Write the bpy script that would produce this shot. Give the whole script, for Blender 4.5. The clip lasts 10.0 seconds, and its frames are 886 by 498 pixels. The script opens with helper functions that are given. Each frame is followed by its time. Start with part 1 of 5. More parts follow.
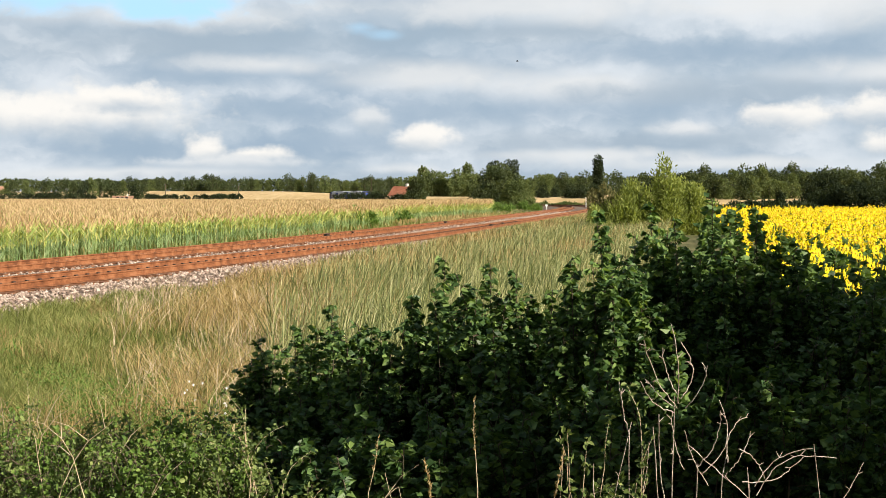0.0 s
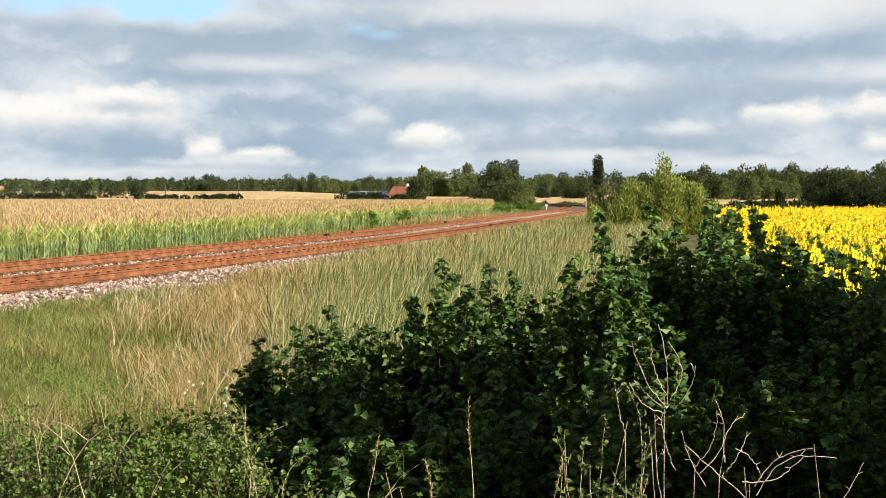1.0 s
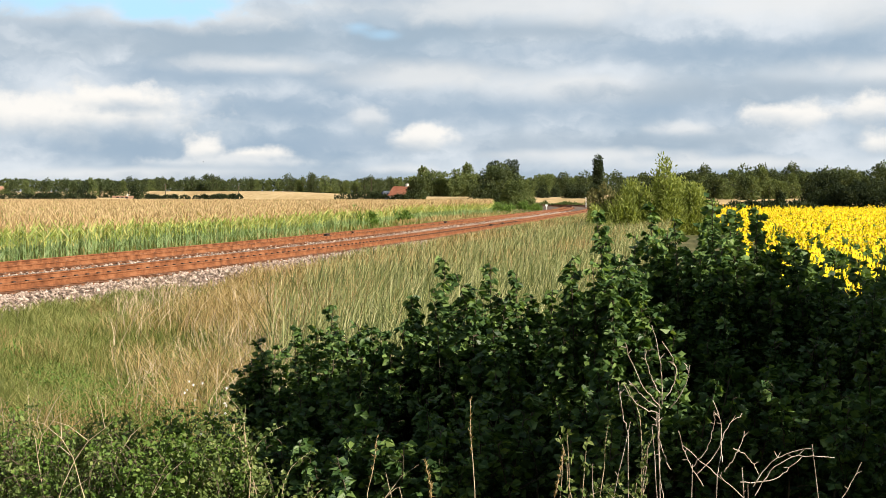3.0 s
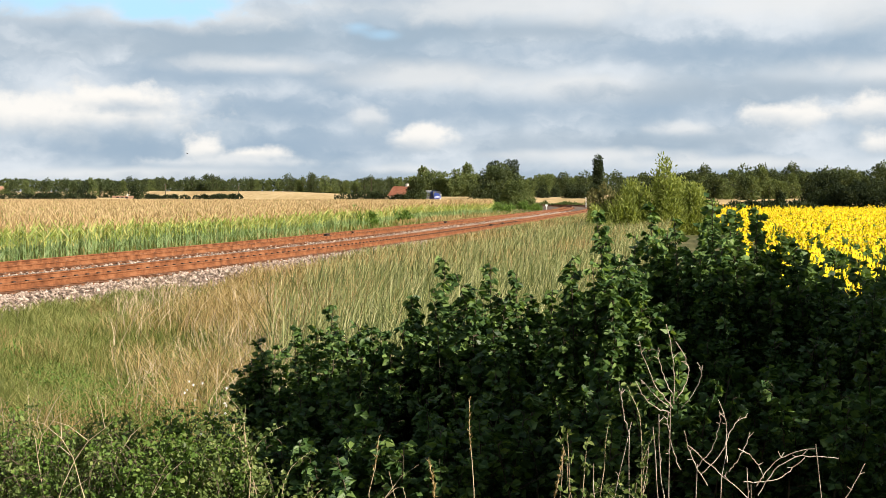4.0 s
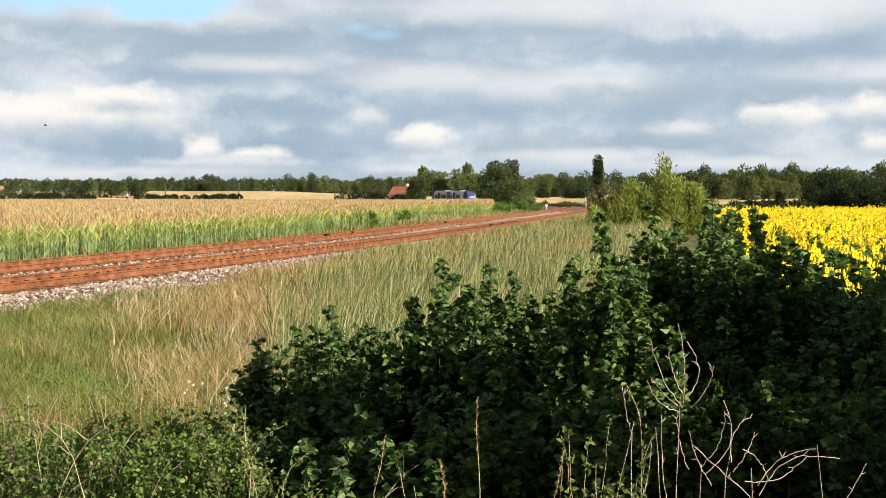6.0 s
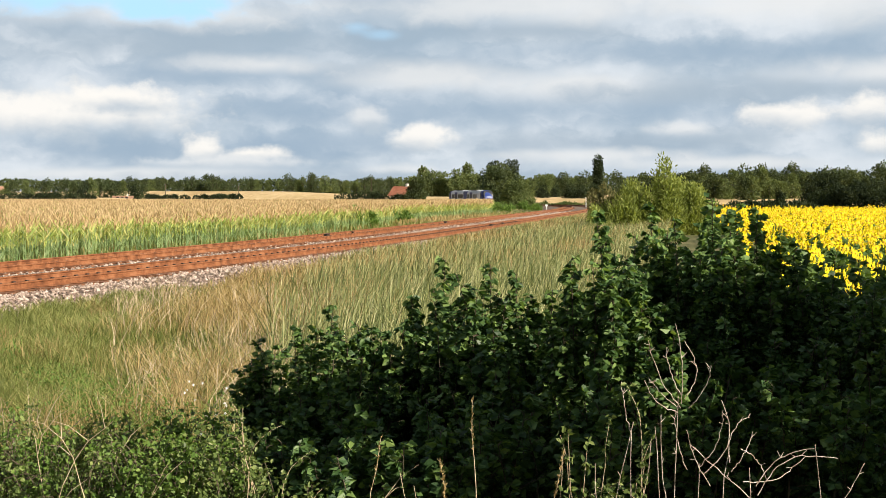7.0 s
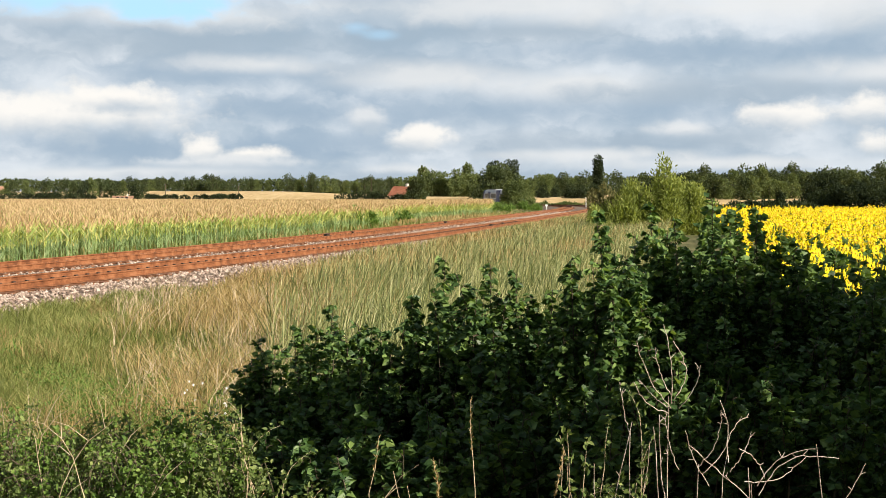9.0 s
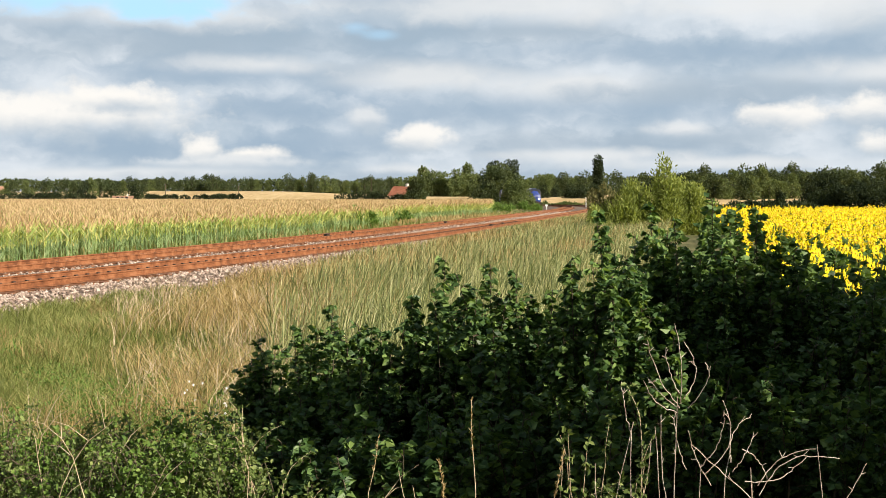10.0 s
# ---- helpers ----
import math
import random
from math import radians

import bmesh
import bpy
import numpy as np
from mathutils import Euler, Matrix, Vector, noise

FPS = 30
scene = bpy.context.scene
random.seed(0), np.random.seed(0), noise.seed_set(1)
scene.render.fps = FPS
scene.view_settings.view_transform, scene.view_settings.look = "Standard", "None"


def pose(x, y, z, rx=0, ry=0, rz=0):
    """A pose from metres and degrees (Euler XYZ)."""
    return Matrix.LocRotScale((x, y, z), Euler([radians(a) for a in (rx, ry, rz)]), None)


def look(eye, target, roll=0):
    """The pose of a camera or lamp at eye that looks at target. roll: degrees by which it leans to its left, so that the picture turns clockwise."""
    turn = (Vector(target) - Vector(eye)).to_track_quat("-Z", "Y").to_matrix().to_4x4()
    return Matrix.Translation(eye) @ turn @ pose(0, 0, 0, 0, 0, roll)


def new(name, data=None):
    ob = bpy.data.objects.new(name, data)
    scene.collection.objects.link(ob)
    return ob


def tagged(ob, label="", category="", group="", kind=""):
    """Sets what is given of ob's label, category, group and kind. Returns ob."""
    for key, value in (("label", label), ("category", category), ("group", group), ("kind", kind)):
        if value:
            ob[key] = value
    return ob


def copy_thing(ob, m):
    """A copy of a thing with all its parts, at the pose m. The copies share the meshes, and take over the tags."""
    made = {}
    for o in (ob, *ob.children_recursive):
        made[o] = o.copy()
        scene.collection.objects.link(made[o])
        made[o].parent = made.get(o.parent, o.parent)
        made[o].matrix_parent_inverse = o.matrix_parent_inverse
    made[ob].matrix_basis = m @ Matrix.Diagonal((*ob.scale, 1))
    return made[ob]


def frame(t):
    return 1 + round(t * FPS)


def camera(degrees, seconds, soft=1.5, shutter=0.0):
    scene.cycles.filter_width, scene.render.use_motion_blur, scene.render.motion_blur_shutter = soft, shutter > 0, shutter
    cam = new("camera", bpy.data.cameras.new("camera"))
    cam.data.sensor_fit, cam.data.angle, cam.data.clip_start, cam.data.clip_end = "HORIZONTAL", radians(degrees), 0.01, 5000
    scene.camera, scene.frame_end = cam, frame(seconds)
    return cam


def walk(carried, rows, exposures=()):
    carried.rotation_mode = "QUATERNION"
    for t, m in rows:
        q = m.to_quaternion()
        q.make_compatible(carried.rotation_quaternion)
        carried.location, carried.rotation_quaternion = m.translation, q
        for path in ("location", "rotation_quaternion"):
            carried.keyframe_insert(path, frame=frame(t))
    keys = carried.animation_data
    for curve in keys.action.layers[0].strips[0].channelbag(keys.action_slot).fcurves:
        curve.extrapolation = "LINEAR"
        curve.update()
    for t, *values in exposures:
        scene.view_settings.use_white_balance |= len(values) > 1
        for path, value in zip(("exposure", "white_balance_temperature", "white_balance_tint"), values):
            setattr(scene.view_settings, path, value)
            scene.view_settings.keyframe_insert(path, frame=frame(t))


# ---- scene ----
# A still camera on a bank beside a double-track line; x right, y ahead, z up.
EYE = (0.0, 0.0, 2.67)
cam = camera(35.49, 10.0, soft=0.65)
walk(cam, [(0, pose(*EYE, 87.73, 0, 0)), (10, pose(*EYE, 87.73, 0, 0))])

# ---- world and sun ----
SUN_EL, SUN_AZ = 26.0, 128.0   # degrees; azimuth clockwise from straight ahead


def node(tree, kind, at=None, **values):
    n = tree.nodes.new(kind)
    for key, value in values.items():
        if key == "op":
            n.operation = value
        elif key == "blend":
            n.blend_type = value
        elif key == "data":
            n.data_type = value
    if at is not None:
        for i, v in at.items():
            if isinstance(v, bpy.types.NodeSocket):
                tree.links.new(v, n.inputs[i])
            else:
                n.inputs[i].default_value = v
    return n


def maths(tree, op, a, b=0.0, c=0.0):
    return node(tree, "ShaderNodeMath", {0: a, 1: b, 2: c}, op=op).outputs[0]


def mixed(tree, fac, a, b, blend="MIX"):
    n = node(tree, "ShaderNodeMix", {0: fac, 6: a, 7: b}, data="RGBA", blend=blend)
    return n.outputs[2]


def ramped(tree, value, lo, hi):
    n = node(tree, "ShaderNodeMapRange", {0: value, 1: lo, 2: hi, 3: 0.0, 4: 1.0})
    n.interpolation_type = "SMOOTHSTEP"
    return n.outputs[0]


def noised(tree, vector, scale, detail=4.0, rough=0.55):
    n = node(tree, "ShaderNodeTexNoise", {0: vector, "Scale": scale, "Detail": detail, "Roughness": rough})
    return n.outputs[0]


# sky places as (bearing, height) in thousandths of a radian
def cloudy(tree, vector, blue):
    """Colour of a broken stratocumulus sky for a direction."""
    sep = node(tree, "ShaderNodeSeparateXYZ", {0: vector})
    x, y, z = sep.outputs
    az = maths(tree, "ARCTAN2", x, y)
    el = maths(tree, "ARCSINE", z)
    puff = node(tree, "ShaderNodeCombineXYZ", {0: az, 1: maths(tree, "MULTIPLY", el, 1.3), 2: 0.0}).outputs[0]
    lump = noised(tree, puff, 36.0, 7.0, 0.58)
    wob = maths(tree, "SUBTRACT", lump, 0.5)
    roll = maths(tree, "ADD", maths(tree, "MULTIPLY", el, 2.1), maths(tree, "MULTIPLY", wob, 0.06))
    flat = node(tree, "ShaderNodeCombineXYZ", {0: az, 1: roll, 2: 0.4}).outputs[0]
    big = noised(tree, flat, 9.0, 3.0, 0.45)
    fine = noised(tree, flat, 24.0, 5.0, 0.5)
    wide = maths(tree, "SUBTRACT", fine, 0.5)
    tone = maths(tree, "ADD", maths(tree, "MULTIPLY", big, 0.6), maths(tree, "ADD", maths(tree, "MULTIPLY", fine, 0.25), maths(tree, "MULTIPLY", lump, 0.15)))
    col = mixed(tree, ramped(tree, tone, 0.34, 0.68), (0.36, 0.47, 0.58, 1), (0.76, 0.81, 0.86, 1))
    # banks of cloud: bearing, height, half-widths, softness, colour and cover
    for a, e, ra, re, soft, c in CLOUDS:
        dx = maths(tree, "DIVIDE", maths(tree, "SUBTRACT", az, a / 1000), ra / 1000)
        dy = maths(tree, "DIVIDE", maths(tree, "SUBTRACT", el, e / 1000), re / 1000)
        d = maths(tree, "SQRT", maths(tree, "ADD", maths(tree, "MULTIPLY", dx, dx), maths(tree, "MULTIPLY", dy, dy)))
        d = maths(tree, "ADD", d, maths(tree, "MULTIPLY", wob if soft < 0.65 else wide, 2.6 if soft < 0.65 else 2.4))
        m = maths(tree, "SUBTRACT", 1.0, ramped(tree, d, 1.0 - soft, 1.0 + soft))
        if c == "blue":
            col = mixed(tree, m if ra > 20 else maths(tree, "MULTIPLY", m, 0.4), col, blue)
            continue
        if soft < 0.65:            # heaped cloud: sunlit crown, grey flat base
            lit = ramped(tree, maths(tree, "ADD", dy, maths(tree, "MULTIPLY", wide, 1.6)), -1.1, 0.4)
            tint = mixed(tree, lit, (0.50, 0.58, 0.66, 1), (*c[:3], 1))
        else:
            tint = (*c[:3], 1)
        col = mixed(tree, maths(tree, "MULTIPLY", m, c[3]), col, tint)
    return col


WHITE, CREAM, GREY, SLATE = (0.98, 0.95, 0.90, 0.95), (0.84, 0.85, 0.85, 0.75), (0.40, 0.49, 0.58, 0.75), (0.35, 0.46, 0.58, 0.75)
CLOUDS = [
    # long grey rolls and their paler backs
    (-210, 106, 110, 12, 0.9, GREY), (-40, 88, 70, 8, 0.9, GREY), (200, 100, 150, 8, 0.9, SLATE), (60, 116, 60, 6, 0.9, GREY), (-160, 84, 90, 9, 0.9, SLATE),
    (-190, 128, 80, 8, 0.9, CREAM), (60, 134, 120, 9, 0.9, CREAM), (260, 132, 90, 12, 0.9, CREAM), (-125, 92, 45, 6, 0.8, CREAM), (-20, 84, 45, 8, 0.8, CREAM), (95, 75, 58, 11, 0.75, CREAM), (310, 84, 60, 8, 0.9, CREAM),
    (40, 60, 190, 10, 0.9, SLATE), (230, 72, 100, 7, 0.9, GREY), (-110, 62, 60, 12, 0.9, SLATE), (-250, 32, 100, 9, 0.85, SLATE), (-90, 36, 70, 8, 0.85, SLATE), (60, 36, 60, 8, 0.9, GREY), (180, 38, 60, 8, 0.9, GREY),
    # gaps of blue
    (-250, 138, 92, 10, 0.7, "blue"), (-205, 132, 42, 8, 0.66, "blue"), (-62, 119, 8, 3, 1.0, "blue"), (-44, 114, 8, 2.5, 1.0, "blue"),
    # heaped white clouds
    (-272, 56, 78, 17, 0.55, WHITE), (-228, 66, 34, 8, 0.6, WHITE), (-15, 40, 20, 10, 0.45, WHITE), (-52, 53, 14, 9, 0.55, CREAM), (-172, 31, 13, 11, 0.5, WHITE),
    (-133, 28, 17, 6, 0.5, WHITE), (240, 53, 24, 11, 0.5, WHITE), (298, 58, 16, 12, 0.5, WHITE), (306, 34, 18, 8, 0.55, WHITE), (-150, 22, 50, 5, 0.6, CREAM), (170, 46, 22, 6, 0.6, CREAM),
    # pale streaks low over the woods
    (-230, 14, 90, 4, 0.8, CREAM), (-30, 16, 22, 5, 0.6, CREAM), (110, 28, 60, 4, 0.8, CREAM), (190, 22, 80, 4, 0.9, CREAM), (-60, 10, 130, 5, 0.9, GREY), (220, 10, 140, 5, 0.9, GREY),
]

world = bpy.data.worlds.new("world")
scene.world = world
world.use_nodes = True
wt = world.node_tree
sky = wt.nodes.new("ShaderNodeTexSky")
sky.sky_type, sky.sun_disc = "NISHITA", False
sky.sun_elevation, sky.sun_rotation = radians(SUN_EL), radians(SUN_AZ)
background = wt.nodes["Background"]
blue_sky = mixed(wt, 1.0, sky.outputs[0], (0.12, 0.12, 0.12, 1), "MULTIPLY")
wt.links.new(cloudy(wt, wt.nodes.new("ShaderNodeTexCoord").outputs["Generated"], blue_sky), background.inputs[0])
background.inputs[1].default_value = 0.28


def build_sky():
    """The drifting part of the sky ahead, a plain far shell that carries the same clouds as the world."""
    r, az, el = 4700.0, np.radians(np.linspace(-24, 24, 13)), np.radians(np.linspace(-1.5, 11, 5))
    A, E = np.meshgrid(az, el)
    v = np.stack([r * np.sin(A) * np.cos(E), r * np.cos(A) * np.cos(E), r * np.sin(E)], -1).reshape(-1, 3)
    i, j = np.arange(4)[:, None] * 13, np.arange(12)[None]
    me = bpy.data.meshes.new("backdrop")
    me.from_pydata(v.tolist(), [], np.stack([i + j, i + j + 1, i + j + 14, i + j + 13], -1).reshape(-1, 4).tolist())
    m = bpy.data.materials.new("cloudy_sky")
    m.use_nodes = True
    t = m.node_tree
    t.nodes.remove(t.nodes["Principled BSDF"])
    way = node(t, "ShaderNodeVectorMath", {0: t.nodes.new("ShaderNodeTexCoord").outputs["Object"]}, op="NORMALIZE").outputs[0]
    glow = node(t, "ShaderNodeEmission", {0: cloudy(t, way, (0.50, 0.82, 1.1, 1)), 1: 0.56})
    t.links.new(glow.outputs[0], t.nodes["Material Output"].inputs[0])
    m.cycles.emission_sampling = "NONE"
    me.materials.append(m)
    ob = new("backdrop", me)
    ob.location = EYE
    return tagged(ob, "broken grey and white cloud with blue gaps", "sky", kind="structure")


SKY = build_sky()

sun = new("sun", bpy.data.lights.new("sun", "SUN"))
sun.data.energy, sun.data.angle, sun.data.color = 5.0, radians(0.6), (1.0, 0.89, 0.72)
toward = Vector((math.sin(radians(SUN_AZ)) * math.cos(radians(SUN_EL)), math.cos(radians(SUN_AZ)) * math.cos(radians(SUN_EL)), math.sin(radians(SUN_EL))))
sun.matrix_world = look(toward * 50, (0, 0, 0))
scene.view_settings.exposure = 0.88


# ---- materials ----
def surface(name, colours, scale=4.0, rough=0.8, island=0.0, translucent=0.0, bump=0.0, metal=0.0, stretch=(1, 1, 1), spread=(0.35, 0.65), spec=0.3):
    """A node material: two scales of noise between the colours, variation from piece to piece, fine relief."""
    m = bpy.data.materials.new(name)
    m.use_nodes = True
    t = m.node_tree
    b = t.nodes["Principled BSDF"]
    place = t.nodes.new("ShaderNodeTexCoord").outputs["Object"]
    place = node(t, "ShaderNodeVectorMath", {0: place, 1: stretch}, op="MULTIPLY").outputs[0]
    coarse, fine = noised(t, place, scale, 3.0), noised(t, place, scale * 9, 3.0)
    v = maths(t, "ADD", maths(t, "MULTIPLY", coarse, 0.6), maths(t, "MULTIPLY", fine, 0.4))
    v = ramped(t, v, *spread)
    if island:
        r = t.nodes.new("ShaderNodeNewGeometry").outputs["Random Per Island"]
        v = maths(t, "ADD", maths(t, "MULTIPLY", v, 1 - island), maths(t, "MULTIPLY", r, island))
    ramp = node(t, "ShaderNodeValToRGB", {0: v})
    els = ramp.color_ramp.elements
    for i, c in enumerate(colours):
        e = els[i] if i < 2 else els.new(1.0)
        e.color = (*c, 1)
    for i in range(len(colours)):
        els[i].position = i / (len(colours) - 1)
        els[i].color = (*colours[i], 1)
    t.links.new(ramp.outputs[0], b.inputs["Base Color"])
    b.inputs["Roughness"].default_value = rough
    b.inputs["Metallic"].default_value = metal
    b.inputs["Specular IOR Level"].default_value = spec
    if bump:
        bn = node(t, "ShaderNodeBump", {"Strength": bump, "Distance": 0.02, "Height": fine})
        t.links.new(bn.outputs[0], b.inputs["Normal"])
    if translucent:
        tr = node(t, "ShaderNodeBsdfTranslucent", {0: mixed(t, 1.0, ramp.outputs[0], (1.3, 1.25, 0.5, 1), "MULTIPLY")})
        mix = node(t, "ShaderNodeMixShader", {0: translucent, 1: b.outputs[0], 2: tr.outputs[0]})
        t.links.new(mix.outputs[0], t.nodes["Material Output"].inputs[0])
    return m


LEAF = surface("shrub_leaf", [(0.020, 0.048, 0.024), (0.080, 0.155, 0.050), (0.26, 0.37, 0.11)], 1.5, 0.45, 0.65, 0.35, spec=0.3)
BRAMBLE = surface("bramble_leaf", [(0.05, 0.085, 0.026), (0.125, 0.18, 0.052), (0.30, 0.36, 0.13)], 2.0, 0.5, 0.7, 0.3)
# tree greens are raised in the colour itself to suggest haze far off
TREE = surface("tree_leaf", [(0.046, 0.066, 0.034), (0.078, 0.104, 0.050), (0.125, 0.15, 0.068)], 0.3, 0.8, 0.25, 0.4, spec=0.15)
DARK_TREE = surface("dark_tree_leaf", [(0.022, 0.034, 0.020), (0.036, 0.052, 0.028), (0.060, 0.078, 0.038)], 0.3, 0.8, 0.25, 0.35, spec=0.15)
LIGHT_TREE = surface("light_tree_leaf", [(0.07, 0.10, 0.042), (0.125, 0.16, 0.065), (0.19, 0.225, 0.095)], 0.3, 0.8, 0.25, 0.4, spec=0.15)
WILLOW = surface("feathery_leaf", [(0.12, 0.16, 0.042), (0.24, 0.29, 0.075), (0.42, 0.46, 0.155)], 0.6, 0.7, 0.6, 0.4)
OLIVE = surface("olive_leaf", [(0.07, 0.075, 0.03), (0.14, 0.14, 0.055), (0.22, 0.20, 0.09)], 0.6, 0.8, 0.6, 0.3)
BARK = surface("bark", [(0.06, 0.045, 0.03), (0.14, 0.11, 0.08)], 6, 0.9, bump=0.5)
DRY = surface("dry_stem", [(0.28, 0.21, 0.13), (0.48, 0.38, 0.25), (0.62, 0.52, 0.38)], 9, 0.8, 0.5)
GRASS = surface("grass_blade", [(0.045, 0.080, 0.018), (0.105, 0.145, 0.034), (0.20, 0.225, 0.065), (0.38, 0.34, 0.15)], 0.5, 0.6, 0.7, 0.35)
WEED = surface("weed_leaf", [(0.07, 0.14, 0.03), (0.13, 0.22, 0.045), (0.22, 0.31, 0.08)], 2.0, 0.5, 0.6, 0.35)
SWARD = surface("short_grass", [(0.09, 0.125, 0.035), (0.17, 0.205, 0.06), (0.28, 0.30, 0.105), (0.44, 0.40, 0.19)], 0.5, 0.6, 0.7, 0.35)
STRAW = surface("straw_blade", [(0.20, 0.14, 0.06), (0.38, 0.28, 0.13), (0.56, 0.44, 0.24)], 0.5, 0.7, 0.7, 0.3)
REED = surface("reed_blade", [(0.03, 0.05, 0.02), (0.13, 0.165, 0.06), (0.29, 0.31, 0.13), (0.62, 0.58, 0.36)], 0.5, 0.6, 0.8, 0.3)
SHADED_DEAD_REED = surface("shaded_dead_reed", [(0.03, 0.022, 0.018), (0.075, 0.055, 0.045), (0.16, 0.12, 0.095), (0.36, 0.29, 0.21)], 0.5, 0.8, 0.8, 0.15)
CORN = surface("corn_leaf", [(0.20, 0.30, 0.08), (0.36, 0.46, 0.13), (0.54, 0.53, 0.21), (0.66, 0.53, 0.28)], 0.4, 0.5, 0.6, 0.4)
CORN_LOW = surface("corn_lower_leaf", [(0.14, 0.23, 0.11), (0.26, 0.36, 0.17), (0.40, 0.46, 0.25)], 0.4, 0.5, 0.6, 0.35)
TASSEL = surface("corn_tassel", [(0.40, 0.28, 0.155), (0.53, 0.39, 0.235), (0.64, 0.50, 0.33)], 0.4, 0.8, 0.6, 0.35)
PETAL = surface("petal", [(0.85, 0.60, 0.004), (0.93, 0.74, 0.01), (0.95, 0.82, 0.03)], 3, 0.6, 0.6, 0.3)
DISC = surface("flower_disc", [(0.45, 0.28, 0.02), (0.70, 0.47, 0.03)], 12, 0.9, 0.3, bump=0.6)
SUNLEAF = surface("sunflower_leaf", [(0.035, 0.075, 0.018), (0.07, 0.125, 0.028), (0.12, 0.18, 0.045)], 2, 0.6, 0.6, 0.3)
SOIL = surface("meadow_soil", [(0.09, 0.10, 0.035), (0.16, 0.16, 0.06), (0.25, 0.21, 0.10)], 0.35, 0.95, bump=0.6)
STUBBLE = surface("stubble", [(0.42, 0.29, 0.13), (0.55, 0.40, 0.20), (0.64, 0.49, 0.27)], 0.06, 0.95, bump=0.4, stretch=(1, 0.15, 1))
RUST = surface("rusty_steel", [(0.115, 0.044, 0.021), (0.215, 0.083, 0.036), (0.29, 0.13, 0.065)], 3.0, 0.8, bump=0.3, spec=0.2)
STONE = surface("ballast_stone", [(0.11, 0.078, 0.06), (0.27, 0.195, 0.16), (0.42, 0.335, 0.285), (0.60, 0.51, 0.45)], 1.2, 0.9, 0.85, bump=0.3)
GRAVEL = surface("shaded_gap_gravel", [(0.07, 0.05, 0.04), (0.15, 0.11, 0.085), (0.24, 0.18, 0.15)], 6.0, 0.95, bump=0.8)
TWIG = surface("bare_twig", [(0.25, 0.185, 0.145), (0.46, 0.38, 0.32), (0.68, 0.60, 0.53)], 14, 0.7)
ROOF = surface("clay_tile", [(0.22, 0.08, 0.05), (0.32, 0.12, 0.07), (0.40, 0.18, 0.11)], 1.0, 0.85, bump=0.5, stretch=(1, 4, 1))
ROOF_DULL = surface("old_clay_tile", [(0.22, 0.12, 0.08), (0.30, 0.17, 0.11), (0.38, 0.24, 0.16)], 1.0, 0.9, bump=0.5, stretch=(1, 4, 1))
PLASTER = surface("pale_plaster", [(0.62, 0.60, 0.55), (0.76, 0.74, 0.69)], 0.8, 0.9, bump=0.2)
WHITE_PAINT = surface("white_paint", [(0.70, 0.70, 0.68), (0.82, 0.82, 0.80)], 3.0, 0.6)
DARK_METAL = surface("dark_metal", [(0.02, 0.016, 0.014), (0.05, 0.035, 0.03)], 4.0, 0.7, bump=0.2)
DARK_GLASS = surface("tinted_glass", [(0.010, 0.012, 0.015), (0.018, 0.02, 0.025)], 1.0, 0.3, spec=0.25)
SILVER = surface("silver_paint", [(0.46, 0.48, 0.51), (0.58, 0.60, 0.63)], 0.8, 0.4)
BLUE = surface("blue_paint", [(0.010, 0.026, 0.14), (0.018, 0.042, 0.21)], 0.8, 0.35)
ROOF_GREY = surface("grey_roof_paint", [(0.22, 0.23, 0.25), (0.32, 0.33, 0.35)], 0.8, 0.6)
LAMP = bpy.data.materials.new("lit_headlight")
LAMP.use_nodes = True
LAMP.node_tree.nodes["Principled BSDF"].inputs["Emission Color"].default_value = (1, 0.95, 0.85, 1)
LAMP.node_tree.nodes["Principled BSDF"].inputs["Emission Strength"].default_value = 4.0
SLEEPER = surface("sleeper_concrete", [(0.12, 0.05, 0.026), (0.19, 0.082, 0.042), (0.25, 0.13, 0.075)], 4, 0.9, bump=0.3)


# ---- mesh tools ----
def raw(name, verts, faces, mats, parent=None, label="", which=None, smooth=False):
    """One mesh object from arrays: faces is an (n, k) array, or a list of such arrays."""
    me = bpy.data.meshes.new(name)
    verts = np.asarray(verts, np.float32)
    faces = faces if isinstance(faces, list) else [faces]
    faces = [np.asarray(f, np.int32) for f in faces if len(f)]
    loops = np.concatenate([f.ravel() for f in faces])
    totals = np.concatenate([np.full(len(f), f.shape[1], np.int32) for f in faces])
    me.vertices.add(len(verts))
    me.vertices.foreach_set("co", verts.ravel())
    me.loops.add(len(loops))
    me.loops.foreach_set("vertex_index", loops)
    me.polygons.add(len(totals))
    me.polygons.foreach_set("loop_start", np.concatenate([[0], np.cumsum(totals)[:-1]]).astype(np.int32))
    for m in (mats if isinstance(mats, (list, tuple)) else [mats]):
        me.materials.append(m)
    if which is not None:
        me.polygons.foreach_set("material_index", np.asarray(which, np.int32))
    me.polygons.foreach_set("use_smooth", np.full(len(totals), smooth))
    me.update(calc_edges=True)
    ob = new(name, me)
    if parent:
        ob.parent = parent
    if label:
        ob["label"] = label
    return ob


def part(name, bm, material, parent, label=""):
    me = bpy.data.meshes.new(name)
    bm.to_mesh(me)
    bm.free()
    me.materials.append(material)
    ob = new(name, me)
    ob.parent = parent
    if label:
        ob["label"] = label
    return ob


def thing(name, label, category, group="", at=None, kind=""):
    ob = new(name)
    ob.empty_display_size = 0.2
    if at is not None:
        ob.matrix_world = at
    return tagged(ob, label, category, group, kind)


